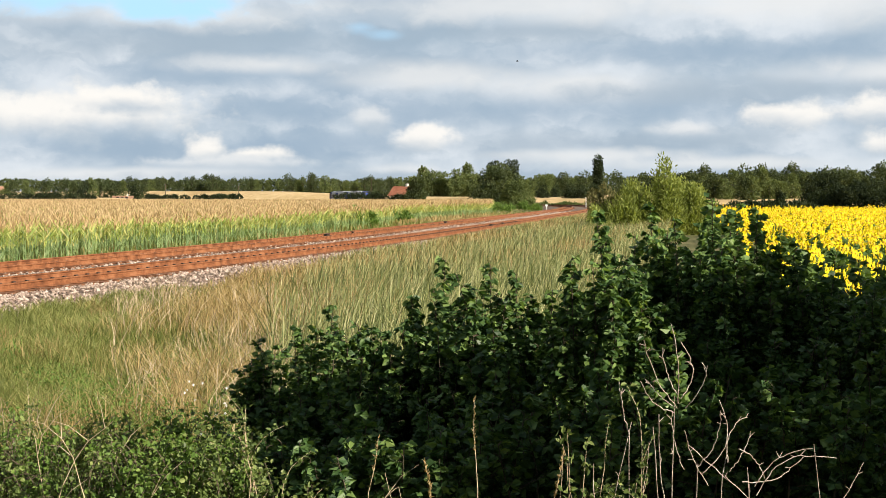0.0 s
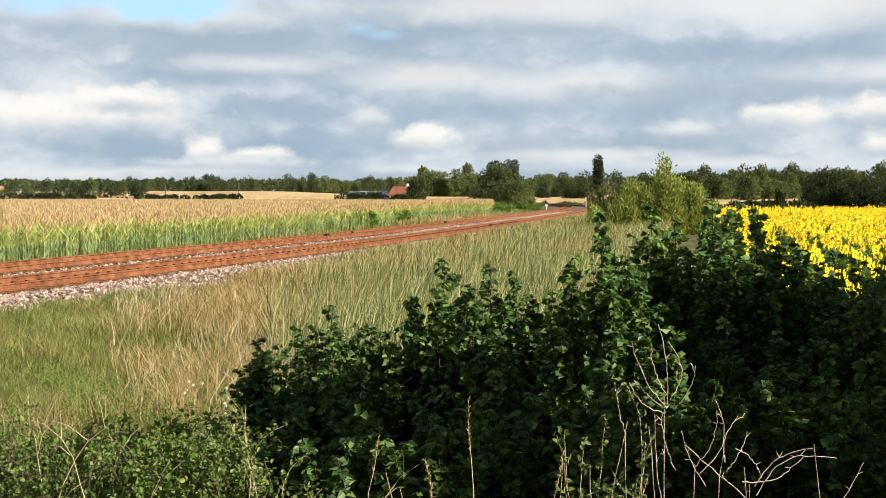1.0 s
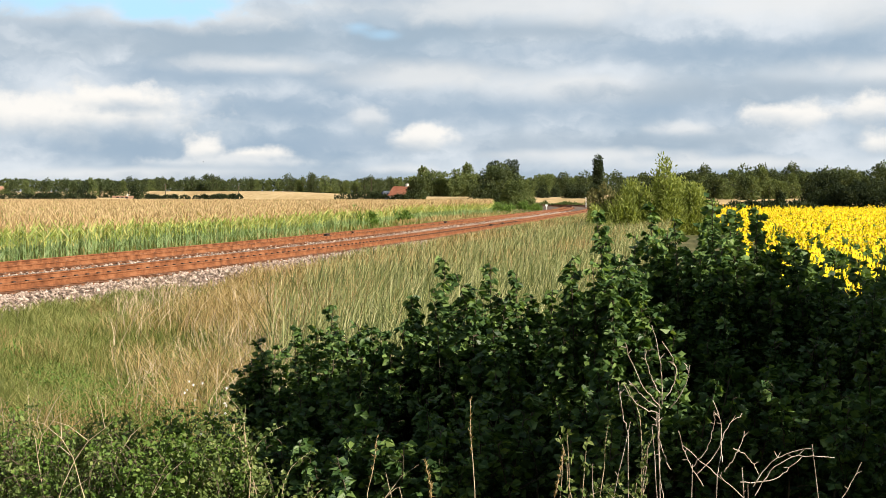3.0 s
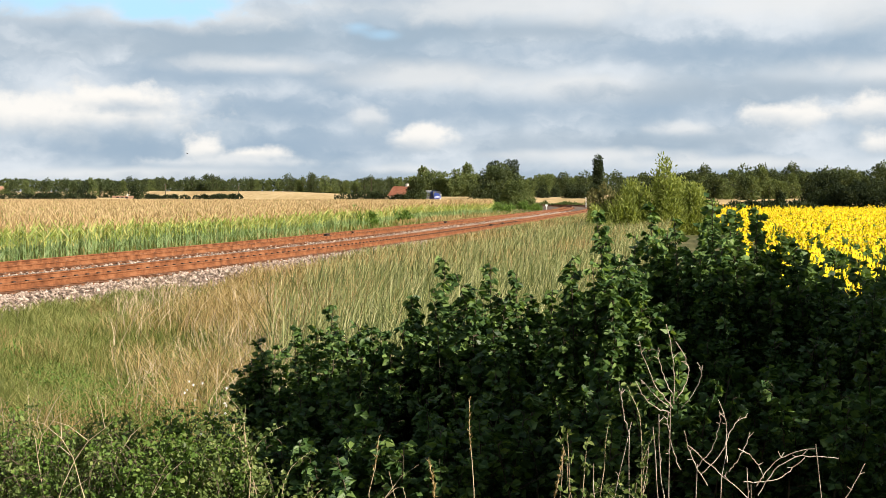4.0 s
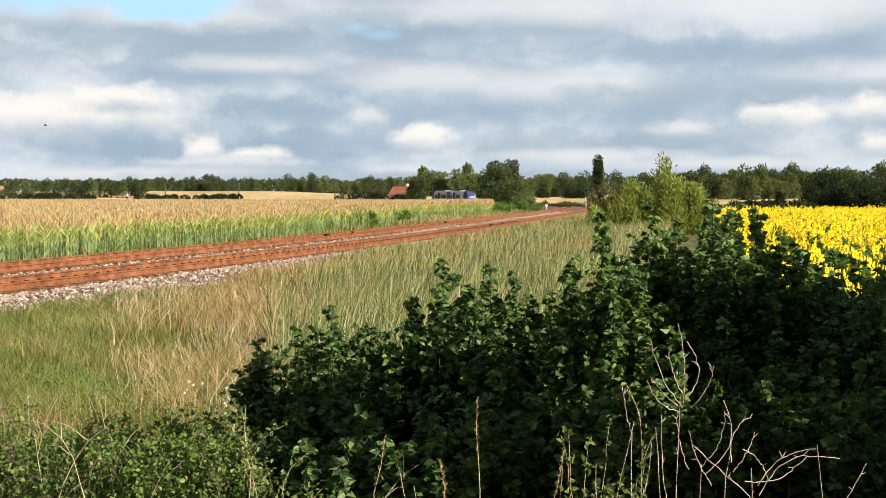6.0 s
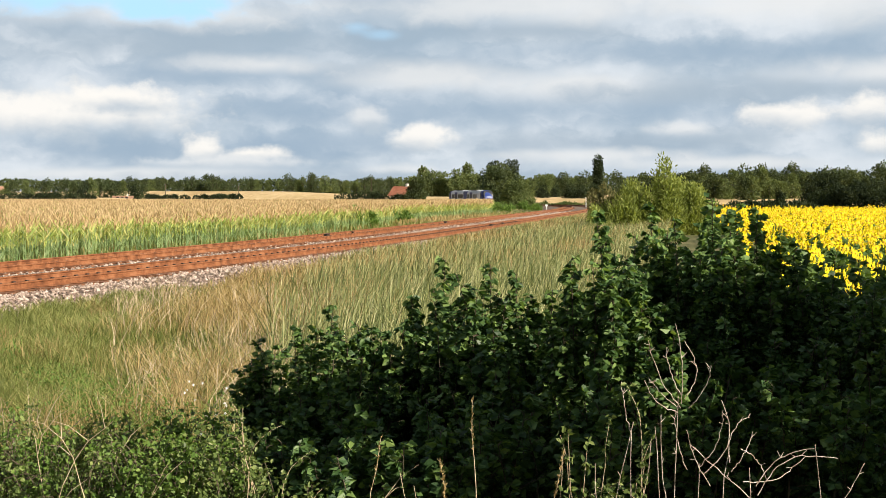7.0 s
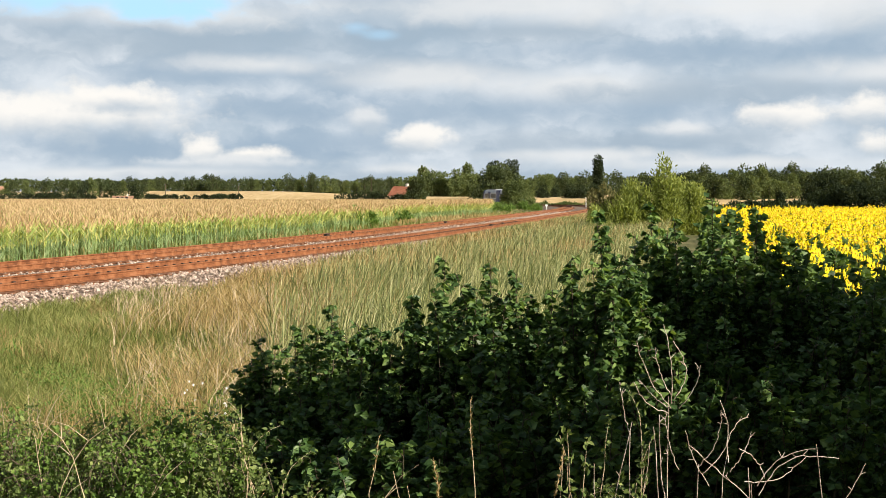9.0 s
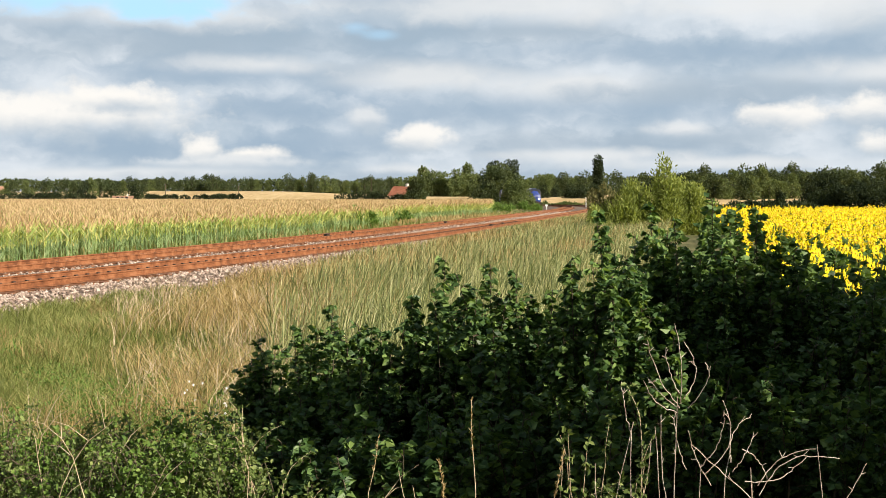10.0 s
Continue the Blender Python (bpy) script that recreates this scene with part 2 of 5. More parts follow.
def unit(v):
    return v / np.maximum(np.linalg.norm(v, axis=-1, keepdims=True), 1e-9)


def leaves(rng, at, way, length, width, fold=0.25, droop=0.0):
    """Folded pointed leaves: two quads each. at, way: (n, 3); length, width: (n,) or numbers."""
    n = len(at)
    way = unit(way)
    side = unit(np.cross(way, unit(rng.normal(size=(n, 3)) * 0.6 + (0, 0, 1))))
    up = np.cross(side, way)
    L, W = np.broadcast_to(length, n)[:, None], np.broadcast_to(width, n)[:, None]
    k = fold * W
    v = np.stack([at, at + way * L * .3 + side * W * .48 + up * k, at + way * L * .68 + side * W * .38 + up * k * .8 - (0, 0, 1) * L * droop * .5,
                  at + way * L - (0, 0, 1) * L * droop,
                  at + way * L * .68 - side * W * .38 + up * k * .8 - (0, 0, 1) * L * droop * .5, at + way * L * .3 - side * W * .48 + up * k], 1)
    b = np.arange(n)[:, None] * 6
    f = np.concatenate([b + [0, 1, 2, 3], b + [0, 3, 4, 5]])
    return v.reshape(-1, 3), f


def cards(rng, at, way, length, width, tilt=.7):
    """Small pointed leaf clumps: one bent quad each."""
    n = len(at)
    way = unit(way)
    side = unit(np.cross(way, unit(rng.normal(size=(n, 3)) * tilt + (0, 0, 1))))
    L, W = np.broadcast_to(length, n)[:, None], np.broadcast_to(width, n)[:, None]
    lift = np.cross(side, way) * W * rng.uniform(-.3, .3, (n, 1))
    v = np.stack([at, at + way * L * .45 + side * W * .5 + lift, at + way * L, at + way * L * .45 - side * W * .5 + lift], 1)
    return v.reshape(-1, 3), np.arange(n * 4).reshape(n, 4)


def blades(rng, at, height, width, lean, bend=0.5, heading=None):
    """Grass blades in three joints. Lean is the sideways reach of the tip."""
    n = len(at)
    a = rng.uniform(0, 2 * np.pi, n) if heading is None else heading
    out = np.stack([np.cos(a), np.sin(a), np.zeros(n)], 1)
    turn = rng.uniform(0, np.pi, n)
    side = np.stack([np.cos(turn), np.sin(turn), np.zeros(n)], 1)
    H, W, R = (np.broadcast_to(q, n)[:, None] for q in (height, width, lean))
    vs = []
    for u, w in ((0, 1), (0.4, .9), (0.75, .6)):
        c = at + out * R * u ** (1 + bend * 2) + np.array((0, 0, 1)) * H * (u - .12 * bend * u * u)
        vs += [c - side * W * w / 2, c + side * W * w / 2]
    vs.append(at + out * R + np.array((0, 0, 1)) * H * (1 - .12 * bend))
    v = np.stack(vs, 1)
    b = np.arange(n)[:, None] * 7
    return v.reshape(-1, 3), [np.concatenate([b + [0, 1, 3, 2], b + [2, 3, 5, 4]]), b + [4, 5, 6]]


def tubes(lines, sides=5):
    """Tapered tubes along lines of (points, radii)."""
    V, F, base = [], [], 0
    for pts, rad in lines:
        pts = np.asarray(pts, float)
        d = unit(np.gradient(pts, axis=0))
        ref = np.array((0.3, 0.9, 0.1)) if abs(d[0][1]) < .8 else np.array((1.0, 0, 0.1))
        a = unit(np.cross(d, ref))
        b = np.cross(d, a)
        ang = np.arange(sides) * 2 * np.pi / sides
        ring = pts[:, None] + (a[:, None] * np.cos(ang)[None, :, None] + b[:, None] * np.sin(ang)[None, :, None]) * np.asarray(rad, float)[:, None, None]
        V.append(ring.reshape(-1, 3))
        i = np.arange(len(pts) - 1)[:, None] * sides
        j = np.arange(sides)[None]
        k = (j + 1) % sides
        F.append((np.stack([i + j, i + k, i + sides + k, i + sides + j], -1) + base).reshape(-1, 4))
        base += len(pts) * sides
    return np.concatenate(V), np.concatenate(F)


def joined(pieces):
    """Joins (verts, faces) pairs; faces may be an array or a list of arrays."""
    V, F, base = [], [], 0
    for v, f in pieces:
        V.append(v)
        F += [np.asarray(q) + base for q in (f if isinstance(f, list) else [f])]
        base += len(v)
    return np.concatenate(V), F


# ---- the line ----
KNOT_S = [-400, 0, 45, 90, 140, 190, 240, 300, 360, 430, 560, 900]
KNOT_H = [15.47, 15.47, 11.0, 10.38, 10.04, 5.84, -4.46, -18.22, -26.51, -34.29, -42.07, -42.07]
S = np.arange(-60, 700, 0.5)
_h = np.radians(np.interp(S, KNOT_S, KNOT_H))
LX, LY = np.cumsum(np.sin(_h)) * 0.5, np.cumsum(np.cos(_h)) * 0.5
_i = int(np.argmin(abs(S)))
LX, LY = LX - LX[_i] - 10.08, LY - LY[_i] + 34.3
FOOT = 0.45                    # level of the rails' feet
SPACING = 4.4                  # between the two tracks


def line_at(s, off=0.0):
    """Place and heading on the line, off metres to its right looking away."""
    h = np.radians(np.interp(s, KNOT_S, KNOT_H))
    return np.interp(s, S, LX) + off * np.cos(h), np.interp(s, S, LY) - off * np.sin(h), h


def grade(s):
    """Level of the rails' feet along the line: it falls a little round the curve."""
    u = np.clip((np.asarray(s, float) - 230) / 90, 0, 1)
    return FOOT - 0.6 * u * u * (3 - 2 * u)


def from_line(x, y):
    """Distance to the right of the near track's middle for points."""
    d = np.full(np.shape(x), 1e9)
    best = np.zeros(np.shape(x))
    for k in range(0, len(S), 6):
        q = (x - LX[k]) ** 2 + (y - LY[k]) ** 2
        r = (x - LX[k]) * math.cos(_h[k]) - (y - LY[k]) * math.sin(_h[k])
        best = np.where(q < d, np.sign(r) * np.sqrt(q), best)
        d = np.minimum(d, q)
    return best


def sweep(name, profile, mat, s0, s1, step, parent=None, label="", smooth=False):
    """A profile of (offset, height) points carried along the line."""
    s = np.arange(s0, s1 + step, step)
    p = np.array(profile)
    x, y, h = line_at(s)
    v = np.stack([x[:, None] + p[None, :, 0] * np.cos(h)[:, None], y[:, None] - p[None, :, 0] * np.sin(h)[:, None], p[None, :, 1] + (grade(s) - FOOT)[:, None]], -1)
    i, j = np.arange(len(s) - 1)[:, None] * len(p), np.arange(len(p) - 1)[None]
    f = np.stack([i + j, i + j + 1, i + len(p) + j + 1, i + len(p) + j], -1).reshape(-1, 4)
    return raw(name, v.reshape(-1, 3), f, mat, parent, label, smooth=smooth)


# ---- ground ----
def smooth01(a, lo, hi):
    u = np.clip((a - lo) / (hi - lo), 0, 1)
    return u * u * (3 - 2 * u)


def ground_z(x, y):
    x, y = np.asarray(x, float), np.asarray(y, float)
    off = from_line(x, y)
    rise = smooth01(y, 340, 640) * (2.3 + 1.7 * smooth01(-x / np.maximum(y, 1), 0.04, 0.13)) * smooth01(abs(off + 2), 8, 40)
    ditch = -0.35 * np.exp(-((off - 9.0) / 2.2) ** 2) * smooth01(-abs(y - 40), -120, -60)
    return rise + ditch - .55 * smooth01(y, 250, 300) * smooth01(-abs(off + 2), -40, -14) + 0.10 * np.sin(x * 0.31 + 1) * np.sin(y * 0.23) * smooth01(-abs(off + 2), -30, -7) * 0.5


def build_ground():
    ax = np.concatenate([-np.geomspace(5000, 90, 26), np.arange(-84, 84.1, 1.5), np.geomspace(90, 5000, 26)])
    ay = np.concatenate([-np.geomspace(3000, 22, 16), np.arange(-20, 130, 1.5), np.arange(130, 300, 5), np.geomspace(300, 4990, 50)])
    X, Y = np.meshgrid(ax, ay)
    Z = ground_z(X, Y)
    v = np.stack([X, Y, Z], -1).reshape(-1, 3)
    n, m = len(ay), len(ax)
    i, j = np.arange(n - 1)[:, None] * m, np.arange(m - 1)[None]
    f = np.stack([i + j, i + j + 1, i + m + j + 1, i + m + j], -1).reshape(-1, 4)
    c = v[f].mean(1)
    off = from_line(c[:, 0], c[:, 1])
    far = (c[:, 1] > 236) & ((off < -12) | (off > 14)) & (c[:, 1] < 1200)
    g = raw("ground", v, f, [SOIL, STUBBLE], which=far.astype(int), smooth=True)
    tagged(g, "flat farmland with rough meadow and pale cut stubble", "ground", kind="structure")


build_ground()


# ---- railway ----
def rail_profile(c):
    """A flat-bottomed rail: foot, web and head, about a middle line."""
    z = FOOT
    half = [(-.075, 0), (-.075, .012), (-.02, .03), (-.009, .05), (-.009, .125), (-.036, .137), (-.036, .165), (-.028, .172)]
    return [(c + o, z + h) for o, h in half] + [(c - o, z + h) for o, h in reversed(half)]


def build_railway():
    rng = np.random.default_rng(3)
    t = FOOT
    # bed colour is kept dark to paint the shade between the loose stones
    bed = sweep("ballast_bed", [(-9.4, -.1), (-8.6, .02), (-6.6, t - .12), (-6.2, t - .05), (2.0, t - .05), (2.5, t - .12), (4.4, -.02), (5.2, -.15)], GRAVEL, -45, 520, 1.0)
    tagged(bed, "crushed stone bed under the tracks, darkened as shaded gaps", "ballast", kind="structure")
    tracks = []
    for k, c in enumerate((0.0, -SPACING)):
        track = thing("railway_track", "rust-coloured railway track on sleepers in pale ballast", "railway track", "two tracks of the line")
        for side in (-0.75, 0.75):
            sweep("rail", rail_profile(c + side), RUST, -45, 520, 1.0, track, "rusty steel rail")
        tracks.append((track, c))
    # crushed stones, larger where they lie near
    n = 28000
    s = -8 + 150 * rng.random(n) ** 2.0
    off = np.where(rng.random(n) < .62, rng.uniform(1.0, 4.4, n), rng.uniform(-7.2, -.9, n))
    keep = ~((abs(off) < 1.25) & (rng.random(n) < .55)) & ~((abs(off + SPACING) < 1.25) & (rng.random(n) < .55))
    s, off = s[keep], off[keep]
    n = len(s)
    keep = (off < 3.5 + .35 * np.sin(s * .9) + .03 * s)
    s, off = s[keep], off[keep]
    n = len(s)
    x, y, h = line_at(s, off)
    z = np.interp(off, [-8.6, -6.6, -6.2, 2.0, 2.5, 4.4], [.02, t - .12, t - .05, t - .05, t - .12, -.02]) + 0.01
    r = rng.uniform(.026, .058, n) * (1 + s.clip(0) / 140)
    z += r * .35
    octa = np.array([(1, 0, 0), (0, 1, 0), (-1, 0, 0), (0, -1, 0), (0, 0, 1), (.1, .1, -1)], float)
    v = octa[None] * (r[:, None, None] * rng.uniform(.55, 1.25, (n, 6, 1)))
    a = rng.uniform(0, 6.28, n)
    ca, sa = np.cos(a)[:, None], np.sin(a)[:, None]
    v = np.stack([v[..., 0] * ca - v[..., 1] * sa, v[..., 0] * sa + v[..., 1] * ca + v[..., 2] * .3, v[..., 2] * .8 + v[..., 0] * .2], -1)
    v += np.stack([x, y, z], -1)[:, None]
    tri = np.array([(0, 1, 4), (1, 2, 4), (2, 3, 4), (3, 0, 4), (1, 0, 5), (2, 1, 5), (3, 2, 5), (0, 3, 5)])
    f = (np.arange(n)[:, None, None] * 6 + tri[None]).reshape(-1, 3)
    tagged(raw("ballast_stones", v.reshape(-1, 3), f, STONE), "loose crushed ballast stones, pale pink and grey", "ballast", kind="stuff")
    # sleepers with rail clips: the near ones one by one, the rest joined
    me = bpy.data.meshes.new("sleeper")
    bm = bmesh.new()
    bmesh.ops.create_cube(bm, size=1, matrix=Matrix.LocRotScale((0, 0, -.07), None, (2.5, .26, .14)))
    for side in (-.75, .75):
        bmesh.ops.create_cube(bm, size=1, matrix=Matrix.LocRotScale((side * .87, 0, .022), None, (.06, .11, .05)))
    bm.to_mesh(me)
    bm.free()
    me.materials.append(SLEEPER)
    me.materials.append(DARK_METAL)
    me.polygons.foreach_set("material_index", [0] * 6 + [1] * (len(me.polygons) - 6))
    for track, c in tracks:
        for s in np.arange(-6, 81, .6):
            x, y, h = line_at(s, c)
            o = new("sleeper", me)
            o.parent = track
            o.matrix_basis = pose(float(x), float(y), FOOT, 0, 0, -math.degrees(float(h)))
        pieces = []
        for s in np.arange(81.6, 330, .6):
            x, y, h = (float(q) for q in line_at(s, c))
            co, si = math.cos(h), math.sin(h)
            v = np.array([(x + a * co + e * si, y - a * si + e * co, float(grade(s)) + z) for z in (-.14, 0) for a, e in ((-1.25, -.13), (1.25, -.13), (1.25, .13), (-1.25, .13))])
            pieces.append((v, np.array([(0, 1, 5, 4), (1, 2, 6, 5), (2, 3, 7, 6), (3, 0, 4, 7), (4, 5, 6, 7)])))
        v, f = joined(pieces)
        tagged(raw("far_sleepers", v, f, SLEEPER, track), kind="stuff")
    return tracks


TRACKS = build_railway()


# ---- plants ----
def lobes_cloud(rng, lobes, n):
    """n points in the outer shells of ellipsoid lobes (x, y, z, rx, ry, rz), and their outward ways."""
    lob = np.array(lobes, float)
    w = (lob[:, 3] * lob[:, 4] * lob[:, 5]) ** (2 / 3)
    k = rng.choice(len(lob), n, p=w / w.sum())
    d = unit(rng.normal(size=(n, 3)))
    rad = rng.uniform(.62, 1.06, n) ** .6
    return lob[k, :3] + d * lob[k, 3:] * rad[:, None], d


def tree(name, label, category, at, lobes, leaf, count, mat, trunk=0.2, seed=1, group="", stretch=1.7, up=0.2, branches=9, simple=False):
    """A tree or bush: tapered trunk, limbs into the lobes, crown of small leaf clumps."""
    rng = np.random.default_rng(seed)
    root = thing(name, label, category, group, at=at)
    lob = np.array(lobes, float)
    mid = lob[:, :3].mean(0)
    top = (lob[:, 2] + lob[:, 5] * .6).max()
    lines = []
    pts = np.linspace((0, 0, -.2), (mid[0] * .6, mid[1] * .6, top * .72), 7)
    pts[1:-1, :2] += rng.normal(size=(5, 2)) * trunk * .5
    lines.append((pts, np.linspace(trunk, trunk * .12, 7)))
    for k in range(branches):
        q = lob[k % len(lob)]
        z0 = rng.uniform(.12, .6) * top
        a = np.array((mid[0] * .6 * z0 / top, mid[1] * .6 * z0 / top, z0))
        e = q[:3] + q[3:] * unit(rng.normal(size=3)) * .6
        e[2] = max(e[2], z0 * .8)
        c = (a + e) / 2 + np.array((0, 0, -.08 * top))
        lines.append((np.stack([a, (a + c) / 2, c, (c + e) / 2, e]), np.linspace(trunk * .4, trunk * .06, 5)))
    v, f = tubes(lines)
    raw("trunk", v, f, BARK, root, "brown bark trunk and limbs", smooth=True)
    p, d = lobes_cloud(rng, lobes, count)
    p += rng.normal(size=p.shape) * leaf * .5
    way = d + rng.normal(size=d.shape) * .5 + (0, 0, up)
    size = leaf * rng.uniform(.6, 1.3, count)
    keep = p[:, 2] > 0.05
    v, f = (cards if simple else leaves)(rng, p[keep], way[keep], size[keep] * stretch, size[keep])
    raw("crown", v, f, mat, root)
    return root


def crown_lobes(rng, h, w, n=9, low=.25, top=.45, small=.85):
    """Lobes of an uneven domed crown of height h and width w."""
    out = []
    for k in range(n):
        u = rng.uniform(low, 1.0)
        z = u * h
        reach = w / 2 * math.sqrt(max(0.05, 1 - ((u - top) / (1.06 - top if u > top else top + .45)) ** 2))
        q = min(rng.uniform(.13, .25) * w * small, reach * .9)
        r, a = max(reach - q, 0) * rng.uniform(.35, 1.1), rng.uniform(0, 6.28)
        out.append((r * math.cos(a), r * math.sin(a), max(z - q * .8, q * .4), q, q, q * rng.uniform(.75, 1.05)))
    return out


F = 2450.0


def spot(px, depth):
    """Ground place on the bearing px at that depth ahead."""
    x = (px - 784) / F * depth
    return x, depth, float(ground_z(x, depth))


def placed(px, depth, turn=0):
    x, y, z = spot(px, depth)
    return pose(x, y, z, 0, 0, turn)


def build_far_trees():
    rng = np.random.default_rng(5)
    kinds = []
    for k in range(9):
        # the paler leaf kinds put distance haze into the wood's colour
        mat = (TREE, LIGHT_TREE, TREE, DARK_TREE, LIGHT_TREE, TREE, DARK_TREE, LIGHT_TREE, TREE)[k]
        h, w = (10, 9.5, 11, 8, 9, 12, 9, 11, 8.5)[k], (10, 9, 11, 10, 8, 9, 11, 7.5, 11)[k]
        lab = "broadleaf tree in a distant wood, green lightened as by haze" if mat is LIGHT_TREE else "dark green broadleaf tree in a distant wood"
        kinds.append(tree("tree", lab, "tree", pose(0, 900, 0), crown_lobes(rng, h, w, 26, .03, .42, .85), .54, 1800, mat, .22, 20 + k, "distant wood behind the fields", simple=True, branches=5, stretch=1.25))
    fresh = list(kinds)

    def put(t, px, depth, scale=1.0, turn=0.0):
        m = placed(px, depth, turn)
        if t in fresh:
            fresh.remove(t)
            t.matrix_world = m
            o = t
        else:
            o = copy_thing(t, m)
        o.scale = (scale * rng.uniform(.9, 1.15), scale, scale * rng.uniform(.9, 1.1))

    def row(x0, x1, step, depth, pick, lo, hi):
        px = x0
        while px < x1:
            put(kinds[pick[rng.integers(len(pick))]], px, depth + rng.uniform(-25, 25), rng.uniform(lo, hi), rng.uniform(0, 360))
            px += step * rng.uniform(.6, 1.4)
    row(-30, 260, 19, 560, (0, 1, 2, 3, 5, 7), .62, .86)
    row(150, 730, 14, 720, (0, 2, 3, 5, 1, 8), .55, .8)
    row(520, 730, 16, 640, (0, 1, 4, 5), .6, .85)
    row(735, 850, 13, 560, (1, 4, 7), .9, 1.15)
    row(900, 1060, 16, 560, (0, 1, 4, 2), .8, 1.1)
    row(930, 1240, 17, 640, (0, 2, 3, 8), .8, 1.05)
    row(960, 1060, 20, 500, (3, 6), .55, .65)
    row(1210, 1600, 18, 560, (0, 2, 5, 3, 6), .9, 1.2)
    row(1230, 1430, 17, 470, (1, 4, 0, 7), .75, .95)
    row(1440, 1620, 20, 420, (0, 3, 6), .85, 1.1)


build_far_trees()


def build_far_woods():
    rng = np.random.default_rng(6)
    n = 30000
    px = rng.uniform(-60, 1640, n)
    d = 745 + rng.uniform(-14, 14, n)
    x = (px - 784) / F * d
    top = np.interp(px, [0, 400, 600, 750, 1000, 1250, 1568], [7.0, 6.5, 8.0, 10.5, 10.5, 13.0, 15.0]) * np.array([.84 + .22 * noise.noise((q * .02, 0, 0)) + .2 * noise.noise((q * .07, 3, 0)) for q in px])
    p = np.stack([x, d, ground_z(x, d) + top * rng.uniform(0, 1, n) ** .7], 1)
    size = rng.uniform(.6, 1.3, n)
    v, f = cards(rng, p, rng.normal(size=(n, 3)) + (0, -.4, .5), size * 1.3, size)
    tagged(raw("far_woods", v, f, TREE), "distant green woods along the horizon", "woods", kind="stuff")


build_far_woods()


def build_middle_trees():
    rng = np.random.default_rng(8)
    tree("tree", "large dark green broadleaf tree beside the line", "tree", placed(880, 362), crown_lobes(rng, 11.3, 16.5, 52, .03, .4), .38, 13000, TREE, .35, 31, simple=True)
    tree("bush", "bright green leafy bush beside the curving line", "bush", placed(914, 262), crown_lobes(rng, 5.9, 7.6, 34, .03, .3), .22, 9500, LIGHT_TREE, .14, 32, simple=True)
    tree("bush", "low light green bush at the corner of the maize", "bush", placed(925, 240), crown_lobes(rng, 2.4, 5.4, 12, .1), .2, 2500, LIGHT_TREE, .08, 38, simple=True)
    tree("tree", "dark bushy tree beside the red-roofed house", "tree", placed(740, 340), crown_lobes(rng, 7.2, 6.6, 26, .03, .4), .32, 5500, TREE, .2, 33, simple=True)
    tree("poplar", "tall narrow dark poplar above the wood", "tree", placed(1058, 540), [(0, 0, z, 1.7 - .05 * abs(z - 7), 1.7, 2.2) for z in (2, 4, 6, 8, 10, 12, 13.6)], .5, 2600, DARK_TREE, .25, 34, simple=True)
    for k, (px, h) in enumerate(((868, 12.2), (878, 12.8), (901, 13.2), (911, 13.0))):
        tree("poplar", "narrow dark poplar behind the large tree", "tree", placed(px, 480), [(0, 0, z, 1.15, 1.15, 1.8) for z in np.linspace(2, h - 1.6, 6)], .36, 1900, DARK_TREE, .22, 40 + k, "poplars", simple=True)
    tree("tree", "small dark round tree at the field edge", "tree", placed(1381, 235), crown_lobes(rng, 3.0, 2.7, 12, .12), .2, 1900, DARK_TREE, .1, 36, simple=True)
    for px, d, h, w, k in ((1475, 255, 4.4, 8, 0), (1520, 250, 4.9, 9, 1), (1575, 245, 4.9, 9, 2), (1445, 262, 3.0, 5, 3)):
        tree("bush", "large dark thicket bush behind the sunflowers", "bush", placed(px, d), crown_lobes(rng, h, w, 18, .06), .28, 4200, DARK_TREE, .16, 50 + k, "thicket behind the sunflowers", simple=True)
    # feathery tamarisk-like bush in front of the curve: many plumes that fan out from its foot
    lob = []
    for q in range(62):
        x = rng.uniform(-4.4, 4.8)
        top = float(np.interp(x, [-4.6, -4, -3, -2.2, -1.6, -1.0, -.3, .1, .5, .85, 1.3, 2.2, 3.0, 3.7, 4.3], [1.4, 2.3, 2.6, 3.1, 3.8, 3.5, 3.4, 4.4, 5.3, 4.5, 4.0, 3.7, 3.1, 2.3, 1.3])) * (rng.uniform(.4, .95) if q > 30 else rng.uniform(.86, 1))
        if q < 3:
            x, top = .45 + .14 * q, 5.25 - .25 * q
        dy = rng.uniform(-1.5, 1.0)
        for u in np.linspace(.25, 1, 6):
            w = .86 * (1.1 - u * .62) * rng.uniform(.85, 1.15) * (.8 if x > 0 and top > 4.4 else 1)
            lob.append((x * (.84 + .16 * u), dy * (.5 + .5 * u) - .12 * top * (1 - u), max(top * u - w * .8, .2), w, w, w * 1.35))
    tree("willow_bush", "feathery yellow-green tamarisk bush beside the line", "bush", placed(1160, 92), lob, .09, 64000, WILLOW, .14, 37, stretch=2.7, up=.9, branches=26, simple=True)
    tree("bush", "thin olive-brown bush with sparse foliage", "bush", placed(1068, 97), [(rng.uniform(-1, 1.2), rng.uniform(-.6, .6), rng.uniform(.5, 3.1), .34, .34, .5) for _ in range(26)], .07, 5200, OLIVE, .07, 39, stretch=3.0, up=.8, branches=24, simple=True)
